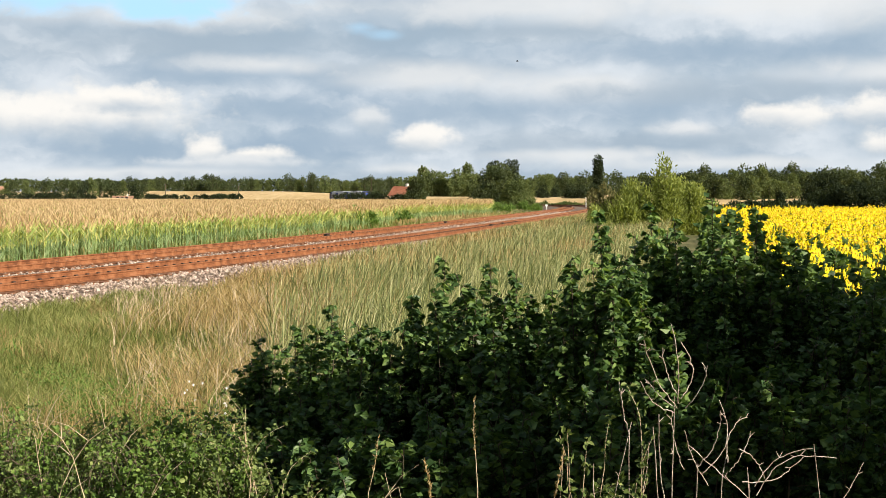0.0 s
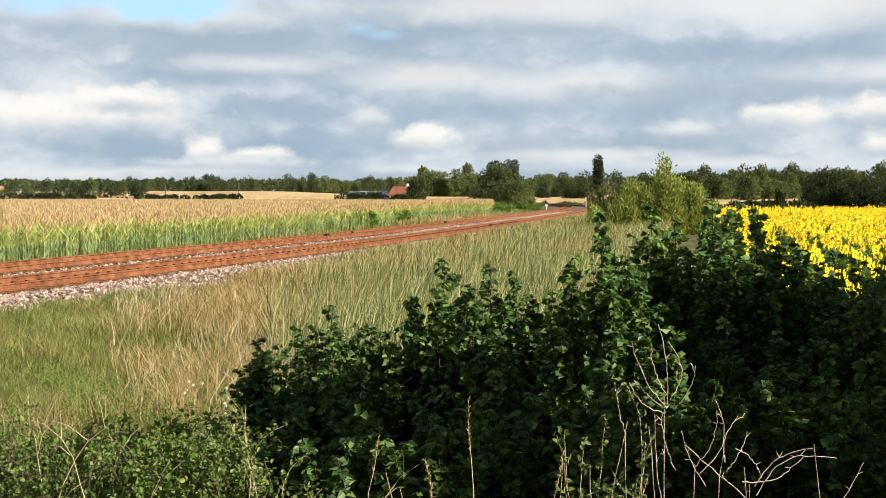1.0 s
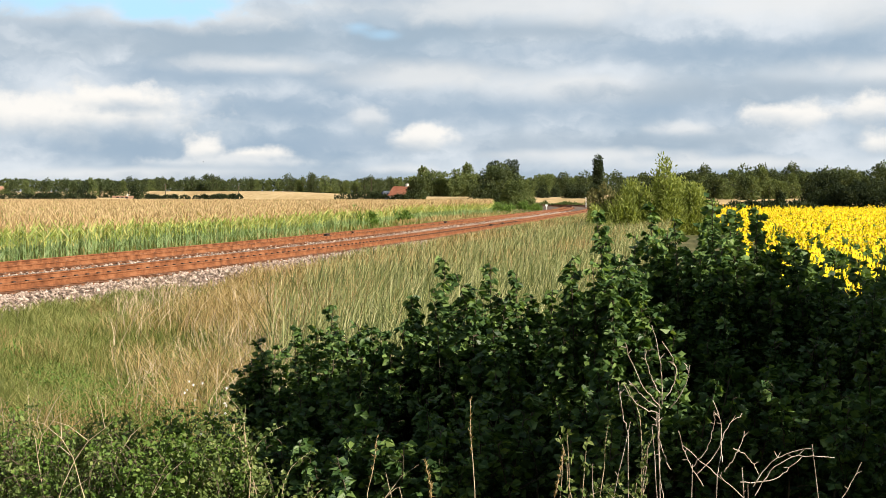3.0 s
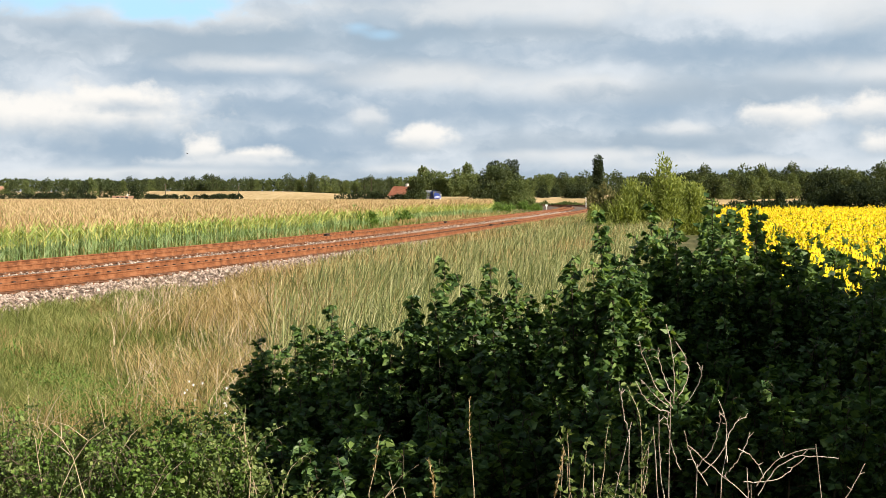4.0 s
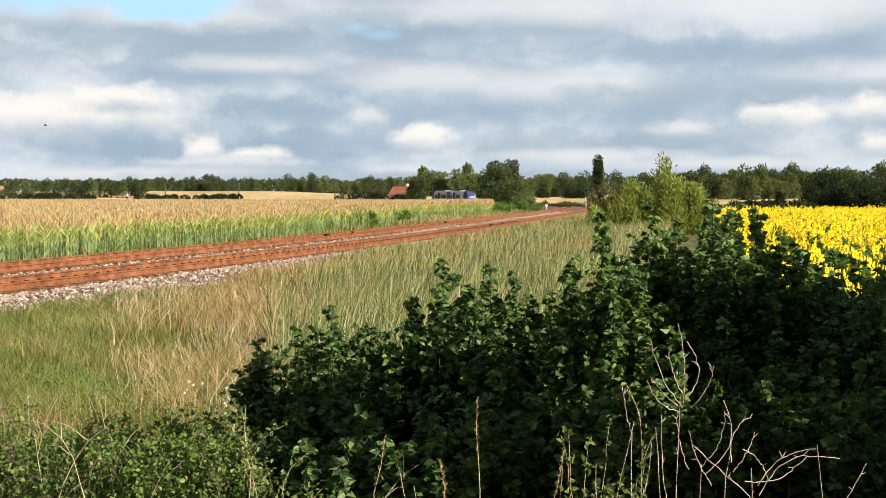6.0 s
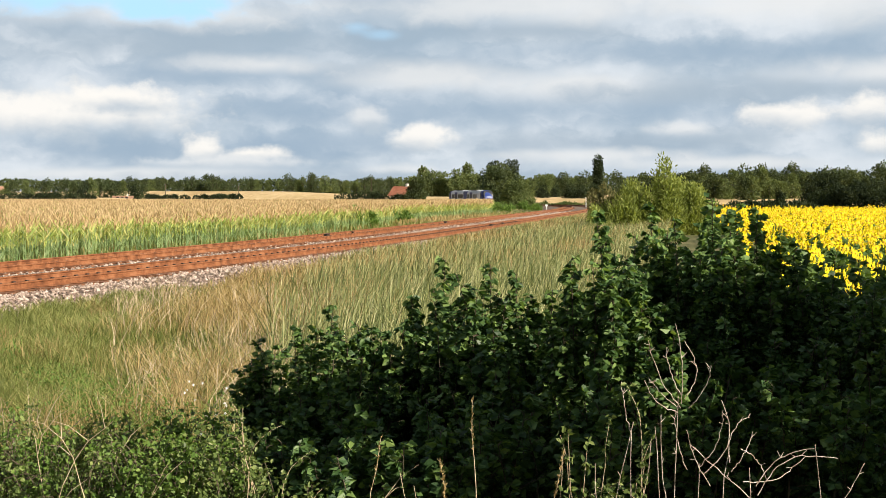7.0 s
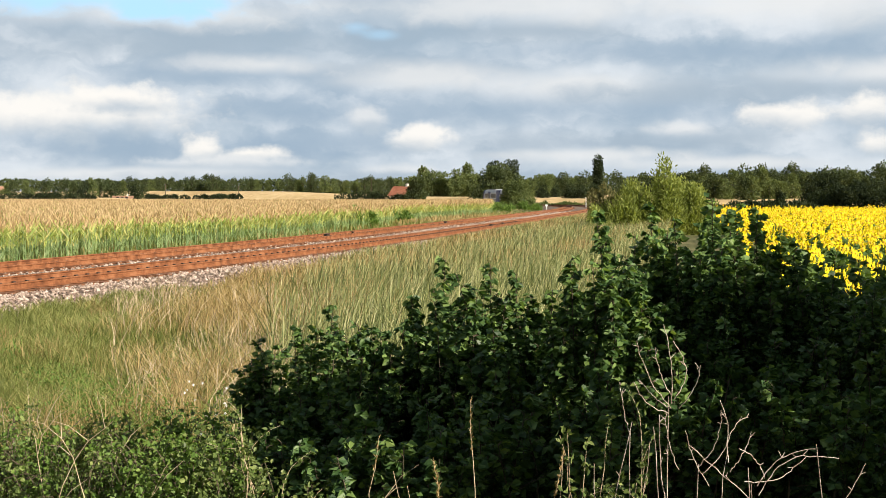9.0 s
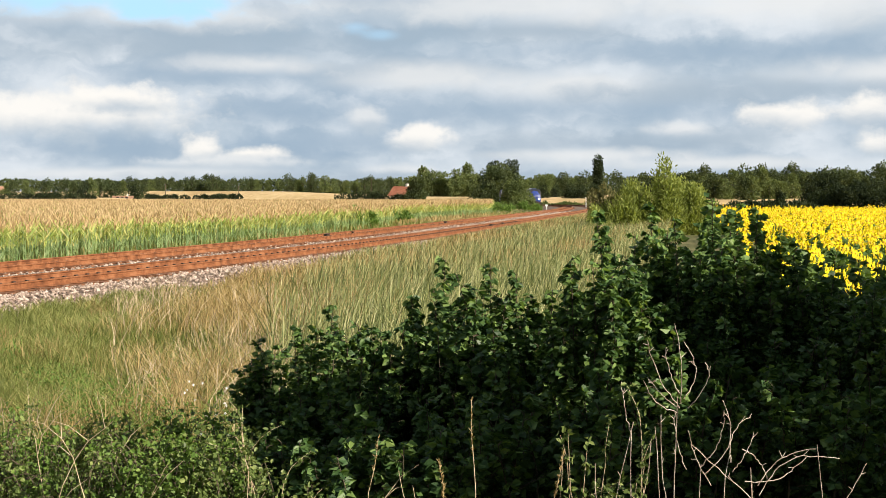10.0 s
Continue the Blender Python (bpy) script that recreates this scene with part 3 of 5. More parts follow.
    # low hedges and field edges
    for px0, px1, d, h, k, lab in ((585, 708, 346, 3.3, 0, "dark hedge beside the house"), (-10, 165, 400, 2.3, 1, "dark hedge at the far end of the maize"), (258, 428, 430, 1.8, 2, "low dark bushes at the edge of the stubble"),
                                   (745, 835, 312, 1.6, 3, "low dark hedge along the railway"), (1262, 1445, 190, 1.5, 4, "dark weedy bank behind the sunflowers"), (707, 736, 340, 3.5, 6, "dark hedge before the red-roofed house"), (945, 1040, 318, 1.1, 5, "low green weeds beside the curve")):
        lob, m = [], (px1 - px0) / F * d
        for q in range(int(m / 1.1) + 2):
            hh = h * rng.uniform(.72, 1.05)
            lob.append((rng.uniform(-m / 2, m / 2), rng.uniform(-1, 1), hh * .45, rng.uniform(.8, 1.6), 1.0, hh * .55))
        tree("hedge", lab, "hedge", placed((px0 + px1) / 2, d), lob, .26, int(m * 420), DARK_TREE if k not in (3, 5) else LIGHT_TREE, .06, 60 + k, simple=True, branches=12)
    for px, d, w, h, k in ((600, 108, 1.6, 1.2, 0), (628, 106, 1.5, 1.55, 1), (655, 110, 1.3, 1.1, 2), (572, 104, 1.2, .9, 3), (870, 190, 2.4, 1.2, 4), (884, 214, 3.0, 1.6, 5), (902, 205, 3.2, 1.3, 6), (930, 212, 3.0, 1.5, 7), (948, 220, 2.4, 1.1, 8), (842, 182, 2.2, 1.1, 9), (720, 132, 1.6, .9, 10), (690, 126, 1.8, 1.0, 11)):
        tree("weed_clump", "bright green clump of tall weeds before the maize", "weeds", placed(px, d), crown_lobes(rng, h, w, 8, .1), .11, 900, WEED, .02, 80 + k, "tall weeds before the maize", up=1.0, stretch=3.0, simple=True)


build_middle_trees()


def shrub(px, d, h, r, seed, shoots=13, leaf=1.0, dense=1.0, simple=False, label="dark green elm shrub with small toothed leaves", group="shrubs on the near bank", mat=None, low=.16):
    """A leafy young shrub: upright shoots set with short twigs and small leaves."""
    rng = np.random.default_rng(seed)
    root = thing("shrub", label, "shrub", group, at=placed(px, d))
    lines, P, W = [], [], []
    u = np.linspace(0, 1, 7)
    for q in range(shoots):
        a, e = rng.uniform(0, 6.28), r * math.sqrt(rng.uniform(.02, 1.0))
        top = h * (1.0 if q == 0 else (1 - .1 * e / r) * rng.uniform(.78, .98))
        e = e * .2 if q == 0 else e
        pts = np.stack([math.cos(a) * e * u ** .7, math.sin(a) * e * u ** .7, top * u], 1) + rng.normal(size=(7, 3)) * (.025, .025, 0)
        lines.append((pts, np.linspace(.013, .002, 7)))
        steps = np.concatenate([np.arange(low, .72, .055 / top / dense), np.arange(.72, 1.0, .026 / top / dense)])
        for z in steps:
            c = np.array([np.interp(z, u, pts[:, i]) for i in range(3)])
            b = rng.uniform(0, 6.28)
            L = rng.uniform(.10, .36) * (1.2 - z) ** .5 if z < .72 else rng.uniform(.05, .15) * (1.35 - z)
            e2 = c + np.array((math.cos(b) * L, math.sin(b) * L, L * rng.uniform(.0, .8)))
            if z > .5 and not simple and rng.random() < .6:
                lines.append((np.stack([c, (c + e2) / 2 + (0, 0, .01), e2]), (.004, .003, .0015)))
            m = 9 if simple else max(9, int(L / .012 / leaf))
            w = rng.uniform(.05, 1.08, m)[:, None]
            P.append(c + (e2 - c) * w)
            side = np.array((-math.sin(b), math.cos(b), 0)) * np.where(rng.random(m) < .5, -1, 1)[:, None]
            W.append(side + (e2 - c) / L * .6 + rng.normal(size=(m, 3)) * .35 + (0, 0, -.45))
    v, f = tubes(lines, 3)
    raw("stem", v, f, BARK, root, "thin brown stems")
    P, W = np.concatenate(P), np.concatenate(W)
    L = rng.uniform(.034, .062, len(P)) * leaf
    v, f = cards(rng, P, W, L, L * .78, 2.2) if simple or low > .2 or px < 700 or px > 1160 else leaves(rng, P, W, L, L * .8, .18, .15)
    raw("foliage", v, f, mat or LEAF, root)
    return root


def build_shrubs():
    spots = [(462, 9.6, 1.66, .14), (500, 8.8, 1.3, .2), (540, 8.3, 1.05, .3), (535, 9.2, 1.5, .3), (572, 9.8, 1.87, .3), (640, 9.4, 1.68, .4), (725, 9.8, 1.92, .38), (800, 9.6, 2.2, .32), (868, 9.9, 2.14, .28), (928, 9.7, 2.1, .32), (1000, 9.2, 1.92, .42),
             (1060, 8.6, 2.53, .24), (1100, 9.0, 2.2, .45), (1150, 9.6, 2.58, .36), (1205, 9.2, 2.5, .4), (1268, 9.6, 2.6, .36), (1300, 9.3, 2.58, .26), (1338, 9.4, 2.56, .28), (1284, 9.0, 2.55, .22), (1322, 9.1, 2.5, .24), (1405, 9.0, 2.24, .45), (1480, 9.2, 2.3, .45), (1555, 9.0, 2.22, .5)]
    for k, (px, d, h, r) in enumerate(spots):
        shrub(px, d, h, r + .08, 100 + k, 17)
    back = [(585, 8.4, 1.28, .45), (660, 8.2, 1.36, .55), (760, 8.2, 1.42, .55), (860, 8.3, 1.55, .55), (970, 8.1, 1.5, .55), (1080, 8.0, 1.6, .5), (1190, 8.2, 1.85, .55), (1300, 8.3, 1.9, .55), (1420, 8.1, 1.75, .55), (1530, 8.1, 1.72, .6),
            (680, 9.0, 1.5, .5), (900, 9.2, 1.75, .5), (1240, 8.8, 2.05, .5), (1370, 8.8, 2.0, .5), (1500, 8.7, 1.9, .5), (1300, 9.9, 2.36, .4), (1175, 9.9, 2.4, .4), (1235, 10.0, 2.42, .35), (1370, 9.8, 2.24, .42), (1440, 9.7, 2.3, .42), (1520, 9.6, 2.22, .42), (1120, 9.9, 2.36, .35), (835, 9.4, 2.0, .35), (965, 9.6, 2.0, .35), (760, 9.5, 2.0, .35)]
    for k, (px, d, h, r) in enumerate(back):
        shrub(px, d, h, r, 150 + k, 13, 1.2, .78, low=.3)
    # taller unseen shrubs added beside the camera to cast shade on the rest
    for k, (x, y, h, r) in enumerate(((4.55, 4.75, 5.4, .28), (5.0, 4.4, 6.0, .28), (5.5, 3.95, 6.4, .3), (5.85, 3.75, 6.3, .3), (5.25, 4.3, 5.8, .3), (5.2, 5.0, 3.7, .35), (5.6, 5.6, 4.5, .45), (6.4, 4.5, 4.1, .4), (6.2, 5.3, 4.9, .4), (6.5, 5.7, 5.2, .4),
                                      (6.4, 6.8, 5.2, .45), (6.8, 6.4, 5.3, .5), (7.5, 6.2, 5.9, .6), (7.4, 7.0, 6.0, .8), (8.2, 6.9, 6.2, .7))):
        s = shrub(784, 9, h, r, 180 + k, 26, 3.6, .5, True, "unseen tall elm shrub added to shade the near bank", "shrubs on the near bank", low=.05)
        s.matrix_world = pose(x, y, float(ground_z(x, y)))
    # unseen trees added behind the camera keep skylight off the shrubs
    rng = np.random.default_rng(9)
    for k, (x, y, h, w) in enumerate(((-5, -9, 10, 7), (.5, -8, 11, 7), (5.5, -7.5, 11, 7), (10, -5.5, 10, 6.5), (-10, -7, 9, 6))):
        tree("tree", "unseen broadleaf tree added behind the viewpoint to block skylight", "tree", pose(x, y, 0), crown_lobes(rng, h, w, 40, .05), .4, 6500, DARK_TREE, .2, 90 + k, "trees behind the viewpoint", simple=True)


build_shrubs()


def scatter(rng, n, d0, d1, px0, px1):
    """Random places in the wedge of view between two depths, even over the ground."""
    d = np.sqrt(rng.uniform(d0 * d0, d1 * d1, n))
    x = (rng.uniform(px0, px1, n) - 784) / F * d
    return x, d


def build_grass():
    rng = np.random.default_rng(11)
    x, y = scatter(rng, 240000, 9.5, 60, -60, 1150)
    off = from_line(x, y)
    keep = (off > 3.2 + .3 * np.sin(y * .9)) & (rng.random(len(x)) < np.clip(30 / y, .25, 1))
    x, y, off = x[keep], y[keep], off[keep]
    clump = np.array([noise.noise((a * .45, b * .3, 0)) + .5 * noise.noise((a * 1.3, b * 1.0, 5)) for a, b in zip(x, y)])
    s_left = 1 - smooth01(x / y, -.29, -.17)            # short green sward towards the near end of the line
    # last term swaps pale straw for green near the shrubs, imitating shade
    dry = clump * 1.1 + rng.normal(size=len(x)) * .3 + np.exp(-((off - 6.0) / 2.2) ** 2) * .42 * (1 - s_left) - .06 - .30 * s_left * (y > 17) - .6 * smooth01(x / y, -.14, -.08) * smooth01(-y, -30, -22)
    tall = np.clip((off - 1.2) / 4.5, .5, 1) * (1 - .35 * s_left * (y > 19))
    for mask, mat, name, lab, hh in ((dry < .2, GRASS, "meadow_grass", "long green and yellowing meadow grass", .46), (dry >= .2, STRAW, "dry_grass", "dry straw-coloured standing grass", .56)):
        p = np.stack([x[mask], y[mask], ground_z(x[mask], y[mask]) + np.clip((4.6 - off[mask]) * .2, 0, .4)], 1)
        n = len(p)
        h = hh * rng.uniform(.4, 1.25, n) * (1 + .6 * clump[mask]) * tall[mask]
        v, f = blades(rng, p, h, (.0025 + .00034 * p[:, 1]) * rng.uniform(.6, 1.5, n), h * rng.uniform(.1, 1.0, n), bend=.7)
        tagged(raw(name, v, f, mat), lab, "grass", kind="stuff")
    # short fresh sward running up to the foot of the ballast
    x, y = scatter(rng, 90000, 18, 40, -60, 420)
    off = from_line(x, y)
    patch = np.array([noise.noise((a * .5, b * .35, 12)) for a, b in zip(x, y)])
    keep = (off > 3.3 + .4 * patch) & (off < 13) & (patch + 1.1 - 2.0 * smooth01(x / y, -.25, -.15) > rng.uniform(0, 1, len(x)))
    p = np.stack([x[keep], y[keep], ground_z(x[keep], y[keep]) + np.clip((4.6 - off[keep]) * .2, 0, .4)], 1)
    n = len(p)
    h = rng.uniform(.12, .36, n) * (1 + .5 * patch[keep])
    v, f = blades(rng, p, h, .004 + .0003 * p[:, 1], h * rng.uniform(.2, .9, n), bend=.7)
    tagged(raw("sward", v, f, SWARD), "fresh green short grass at the foot of the ballast", "grass", kind="stuff")
    # bent dry stalks and seed heads standing over the sward
    x, y = scatter(rng, 3600, 10, 34, -40, 640)
    off = from_line(x, y)
    keep = (off > 3.5) & ((x / y > -.24) | (y < 15)) & (np.array([noise.noise((a * .5, b * .4, 9)) for a, b in zip(x, y)]) > -.05)
    p = np.stack([x[keep], y[keep], ground_z(x[keep], y[keep])], 1)
    n = len(p)
    h = rng.uniform(.55, 1.05, n)
    v, f = blades(rng, p, h, .004 + .0003 * p[:, 1], h * rng.uniform(.1, .9, n), bend=.9)
    tagged(raw("dry_stalks", v, f, DRY), "bent dry grass stalks above the meadow", "grass", kind="stuff")
    # broad-leaved weeds between the blades
    x, y = scatter(rng, 16000, 9.5, 22, -40, 460)
    keep = np.array([noise.noise((a * .6, b * .5, 3)) for a, b in zip(x, y)]) > .05
    x, y = x[keep], y[keep]
    n = len(x)
    p = np.stack([x, y, ground_z(x, y) + rng.uniform(.08, .5, n)], 1)
    v, f = leaves(rng, p, rng.normal(size=(n, 3)) + (0, 0, .5), rng.uniform(.03, .08, n), rng.uniform(.015, .03, n))
    tagged(raw("meadow_weeds", v, f, WEED), "fresh green broad-leaved weeds in the meadow", "weeds", kind="stuff")
    # reeds in the ditch
    x, y = scatter(rng, 210000, 11.5, 125, 470, 1180)
    off = from_line(x, y)
    stand = np.array([noise.noise((a * .5, b * .25, 7)) for a, b in zip(x, y)])
    keep = (off > 4.2) & (off < 15.5) & (rng.random(len(x)) < np.clip(22 / y, .14, .8) * smooth01(784 + F * x / y + 150 * stand, 470, 600))
    x, y, off = x[keep], y[keep], off[keep]
    p = np.stack([x, y, ground_z(x, y)], 1)
    n = len(p)
    patch = np.array([noise.noise((a * .3, b * .15, 2)) for a, b in zip(x, y)])
    h = rng.uniform(.75, 1.45, n) * np.clip((off - 2.2) / 4.5, .4, 1) * (1 + .25 * patch)
    pale = patch - .15 - .5 * smooth01(-y, -30, -20) + rng.normal(size=n) * .25 + .5 * np.exp(-((off - 4.8) / 1.2) ** 2)
    for mask, mat, name, lab in ((pale < .3, REED, "reeds", "tall green and brown reeds in the trackside ditch"), (pale >= .3, STRAW, "dry_reeds", "pale dry reeds and grass in the trackside ditch")):
        v, f = blades(rng, p[mask], h[mask], .009 + .00036 * y[mask], h[mask] * rng.uniform(.05, .5, mask.sum()), heading=rng.normal(.2, 1.2, mask.sum()))
        tagged(raw(name, v, f, mat), lab, "reeds", kind="stuff")
    # brown dead stalks, coloured extra dark to stand for shade at the reed end
    x, y = scatter(rng, 3600, 12, 18, 560, 760)
    p = np.stack([x, y, ground_z(x, y)], 1)
    h = rng.uniform(.4, 1.2, len(x)) * (1 - .5 * abs(x / y + .053) / .036)
    v, f = blades(rng, p, h, .006 + .0003 * y, h * rng.uniform(.02, .22, len(x)), bend=.3)
    tagged(raw("shaded_dead_stalks", v, f, SHADED_DEAD_REED), "brown dead stalks at the end of the reeds, darkened for shade", "reeds", kind="stuff")
    # grass creeping up the near shoulder of the ballast
    n = 26000
    s, off = 8 + 165 * rng.random(n) ** 1.5, 1.75 + 3.6 * rng.random(n)
    gap = np.array([noise.noise((q * .12, w * .5, 4)) for q, w in zip(s, off)])
    keep = (gap + (off - 2.6) * .35 + (s - 18) * .03 > 0)
    s, off = s[keep], off[keep]
    n = len(s)
    x, y, _ = line_at(s, off)
    p = np.stack([x, y, np.interp(off, [2.0, 2.5, 4.4, 5.5], [FOOT - .05, FOOT - .12, -.02, -.05])], 1)
    pick = rng.random(n) + .25 * np.sin(s * .21)
    for mask, mat, name, lab in ((pick < .55, REED, "shoulder_grass", "green grass growing into the ballast"), (pick >= .55, STRAW, "dry_shoulder_grass", "dry pale grass growing into the ballast")):
        m = int(mask.sum())
        h = rng.uniform(.2, .55, m) * np.clip((off[mask] - 1.2) / 1.6, .4, 1.15) * (1 + .25 * smooth01(s[mask], 25, 60))
        v, f = blades(rng, p[mask], h, .006 + .0004 * y[mask], h * rng.uniform(.1, .8, m))
        tagged(raw(name, v, f, mat), lab, "grass", kind="stuff")
    # verge between the far track and the maize, with a bleached patch
    x, y = scatter(rng, 60000, 38, 190, -40, 960)
    off = from_line(x, y)
    keep = (off < -6.6) & (off > -14) & (rng.random(len(x)) < np.clip(60 / y, .3, 1))
    x, y, off = x[keep], y[keep], off[keep]
    p = np.stack([x, y, ground_z(x, y)], 1)
    n = len(p)
    bleached = np.exp(-((y - 145) / 18) ** 2) * 1.2 + rng.normal(size=n) * .3 + .15
    for mask, mat, name, lab in ((bleached < .4, GRASS, "verge_grass", "green verge grass beyond the tracks"), (bleached >= .4, STRAW, "bleached_grass", "bleached dry grass beyond the tracks")):
        h = rng.uniform(.25, .6, mask.sum())
        v, f = blades(rng, p[mask], h, .012 + .0004 * y[mask], h * rng.uniform(.1, .6, mask.sum()))
        tagged(raw(name, v, f, mat), lab, "grass", kind="stuff")


build_grass()


def build_corn():
    rng = np.random.default_rng(13)
    x, y = scatter(rng, 80000, 44, 238, -60, 900)
    off = from_line(x, y)
    edge = -9.6 - 1.6 * smooth01(y, 60, 90) - 4.5 * np.exp(-((y - 148) / 26) ** 2)
    row = np.round(off / .8) * .8
    x = x + (row - off) * .97
    keep = (off < edge) & ((off > edge - 6) | (rng.random(len(x)) < np.clip(90 / y, .35, .8))) & (x / y < .036)
    x, y, off = x[keep], y[keep], off[keep]
    n = len(x)
    patch = np.array([noise.noise((a * .06, b * .06, 0)) for a, b in zip(x, y)])
    h = rng.normal(1.78, .1, n) + .14 * patch
    base = np.stack([x, y, ground_z(x, y)], 1)
    front = off > edge[keep] - 4.5
    low, high = [], []
    for k in range(7):
        who = front if k < 5 else np.ones(n, bool)
        b = base[who]
        m = len(b)
        zz = h[who] * (.10 + .092 * k) * rng.uniform(.85, 1.1, m)
        a = rng.uniform(0, 6.28, m)
        w = np.stack([np.cos(a), np.sin(a), rng.uniform(.5, 1.5, m)], 1)
        at, L, W = b + np.stack([0 * zz, 0 * zz, zz], 1), rng.uniform(.45, .75, m), .06 + y[who] * .0003
        if k < 5:
            arch = blades(rng, at, rng.uniform(.2, .5, m), .03 + y[who] * .00028, rng.uniform(.2, .5, m), .95, a)
            (low if k < 3 else high).append(arch)
        else:
            high.append(cards(rng, at, w, L, W * .8))
    b = base[front]
    low.append(blades(rng, b, h[front] * .82, np.full(len(b), .035), .05 * np.ones(len(b))))
    v, f = joined(low)
    tagged(raw("corn_stalks", v, f, CORN_LOW), "grey-green lower leaves and stalks of the maize", "maize", kind="stuff")
    v, f = joined(high)
    tagged(raw("corn_plants", v, f, CORN), "field of tall yellow-green maize plants", "maize", kind="stuff")
    pieces = []
    for k in range(5):
        who = front if k > 2 else np.ones(n, bool)
        m = int(who.sum())
        t = base[who] + np.stack([np.zeros(m), np.zeros(m), h[who] * (.84 if k < 3 else .72)], 1)
        a = rng.uniform(0, 6.28, m)
        pieces.append(cards(rng, t, np.stack([np.cos(a) * .45, np.sin(a) * .45, 0 * a + 1], 1), rng.uniform(.2, .36, m), .022 + y[who] * .00048))
    v, f = joined(pieces)
    tagged(raw("corn_tassels", v, f, TASSEL), "dry tan tassels on top of the maize", "maize", kind="stuff")


build_corn()


def sunflower_arrays(rng, base, h, face, leaf_n=6, petals=14, size=1.0):
    """Arrays of heads, discs, leaves and stems for many sunflowers at once."""
    n = len(base)
    top = base + np.stack([0 * h, 0 * h, h], 1)
    a = face + rng.normal(size=n) * .35
    nod = rng.uniform(-.35, .15, n)
    way = unit(np.stack([np.cos(a), np.sin(a), nod], 1))
    side = unit(np.cross(way, (0, 0, 1.0)))
    up = np.cross(side, way)
    r = rng.uniform(.055, .085, n) * size
    c = top + way * .05
    P = []
    for k in range(petals):
        t = 6.283 * k / petals + rng.uniform(-.1, .1, n)
        d = side * np.cos(t)[:, None] + up * np.sin(t)[:, None]
        P.append(leaves(rng, c + d * r[:, None] * .55, d + way * .15, r * rng.uniform(.8, 1.1, n), r * .55, .1))
    ang = np.arange(8) * .7854
    ring = c[:, None] + (side[:, None] * np.cos(ang)[None, :, None] + up[:, None] * np.sin(ang)[None, :, None]) * r[:, None, None] * .62 + way[:, None] * .008
    tip = (c + way * .03)[:, None]
    back = (c - way * .03)[:, None]
    v = np.concatenate([ring, tip, back], 1).reshape(-1, 3)
    j = np.arange(8)
    tri = np.concatenate([np.stack([j, (j + 1) % 8, j * 0 + 8], 1), np.stack([(j + 1) % 8, j, j * 0 + 9], 1)])
    D = (v, (np.arange(n)[:, None, None] * 10 + tri[None]).reshape(-1, 3))
    G = [blades(rng, base, h, np.full(n, .03), .02 * np.ones(n))]
    for k in range(leaf_n):
        t = rng.uniform(0, 6.28, n)
        zz = h * (.35 + .55 * k / leaf_n)
        L = rng.uniform(.18, .30, n)
        G.append(leaves(rng, base + np.stack([0 * h, 0 * h, zz], 1), np.stack([np.cos(t), np.sin(t), .3 + 0 * t], 1), L, L * .75, .12, .45))
    return joined(P), D, G


def corolla(rng, h, face, petals=18):
    """One flower head as a single star of joined pointed petals round its disc."""
    way = unit(np.array((math.cos(face), math.sin(face), rng.uniform(-.3, .1))))
    side = unit(np.cross(way, (0, 0, 1.0)))
    up = np.cross(side, way)
    r, mid = rng.uniform(.06, .085), np.array((0, 0, h)) + way * .05
    V = []
    for k in range(petals):
        for turn, rad, lift in ((-.5, .5, 0), (-.42, 1.0, .012), (0, 1.5, rng.uniform(-.02, .03)), (.42, 1.0, .012)):
            t = 6.2832 * (k + turn) / petals
            V.append(mid + (side * math.cos(t) + up * math.sin(t)) * r * rad + way * lift)
    i = np.arange(petals) * 4
    j = (i + 4) % (petals * 4)
    return np.array(V), [np.stack([i, j, i + 3, i + 1], 1), np.stack([i + 1, i + 3, i + 2], 1)], (mid, way, side, up, r)


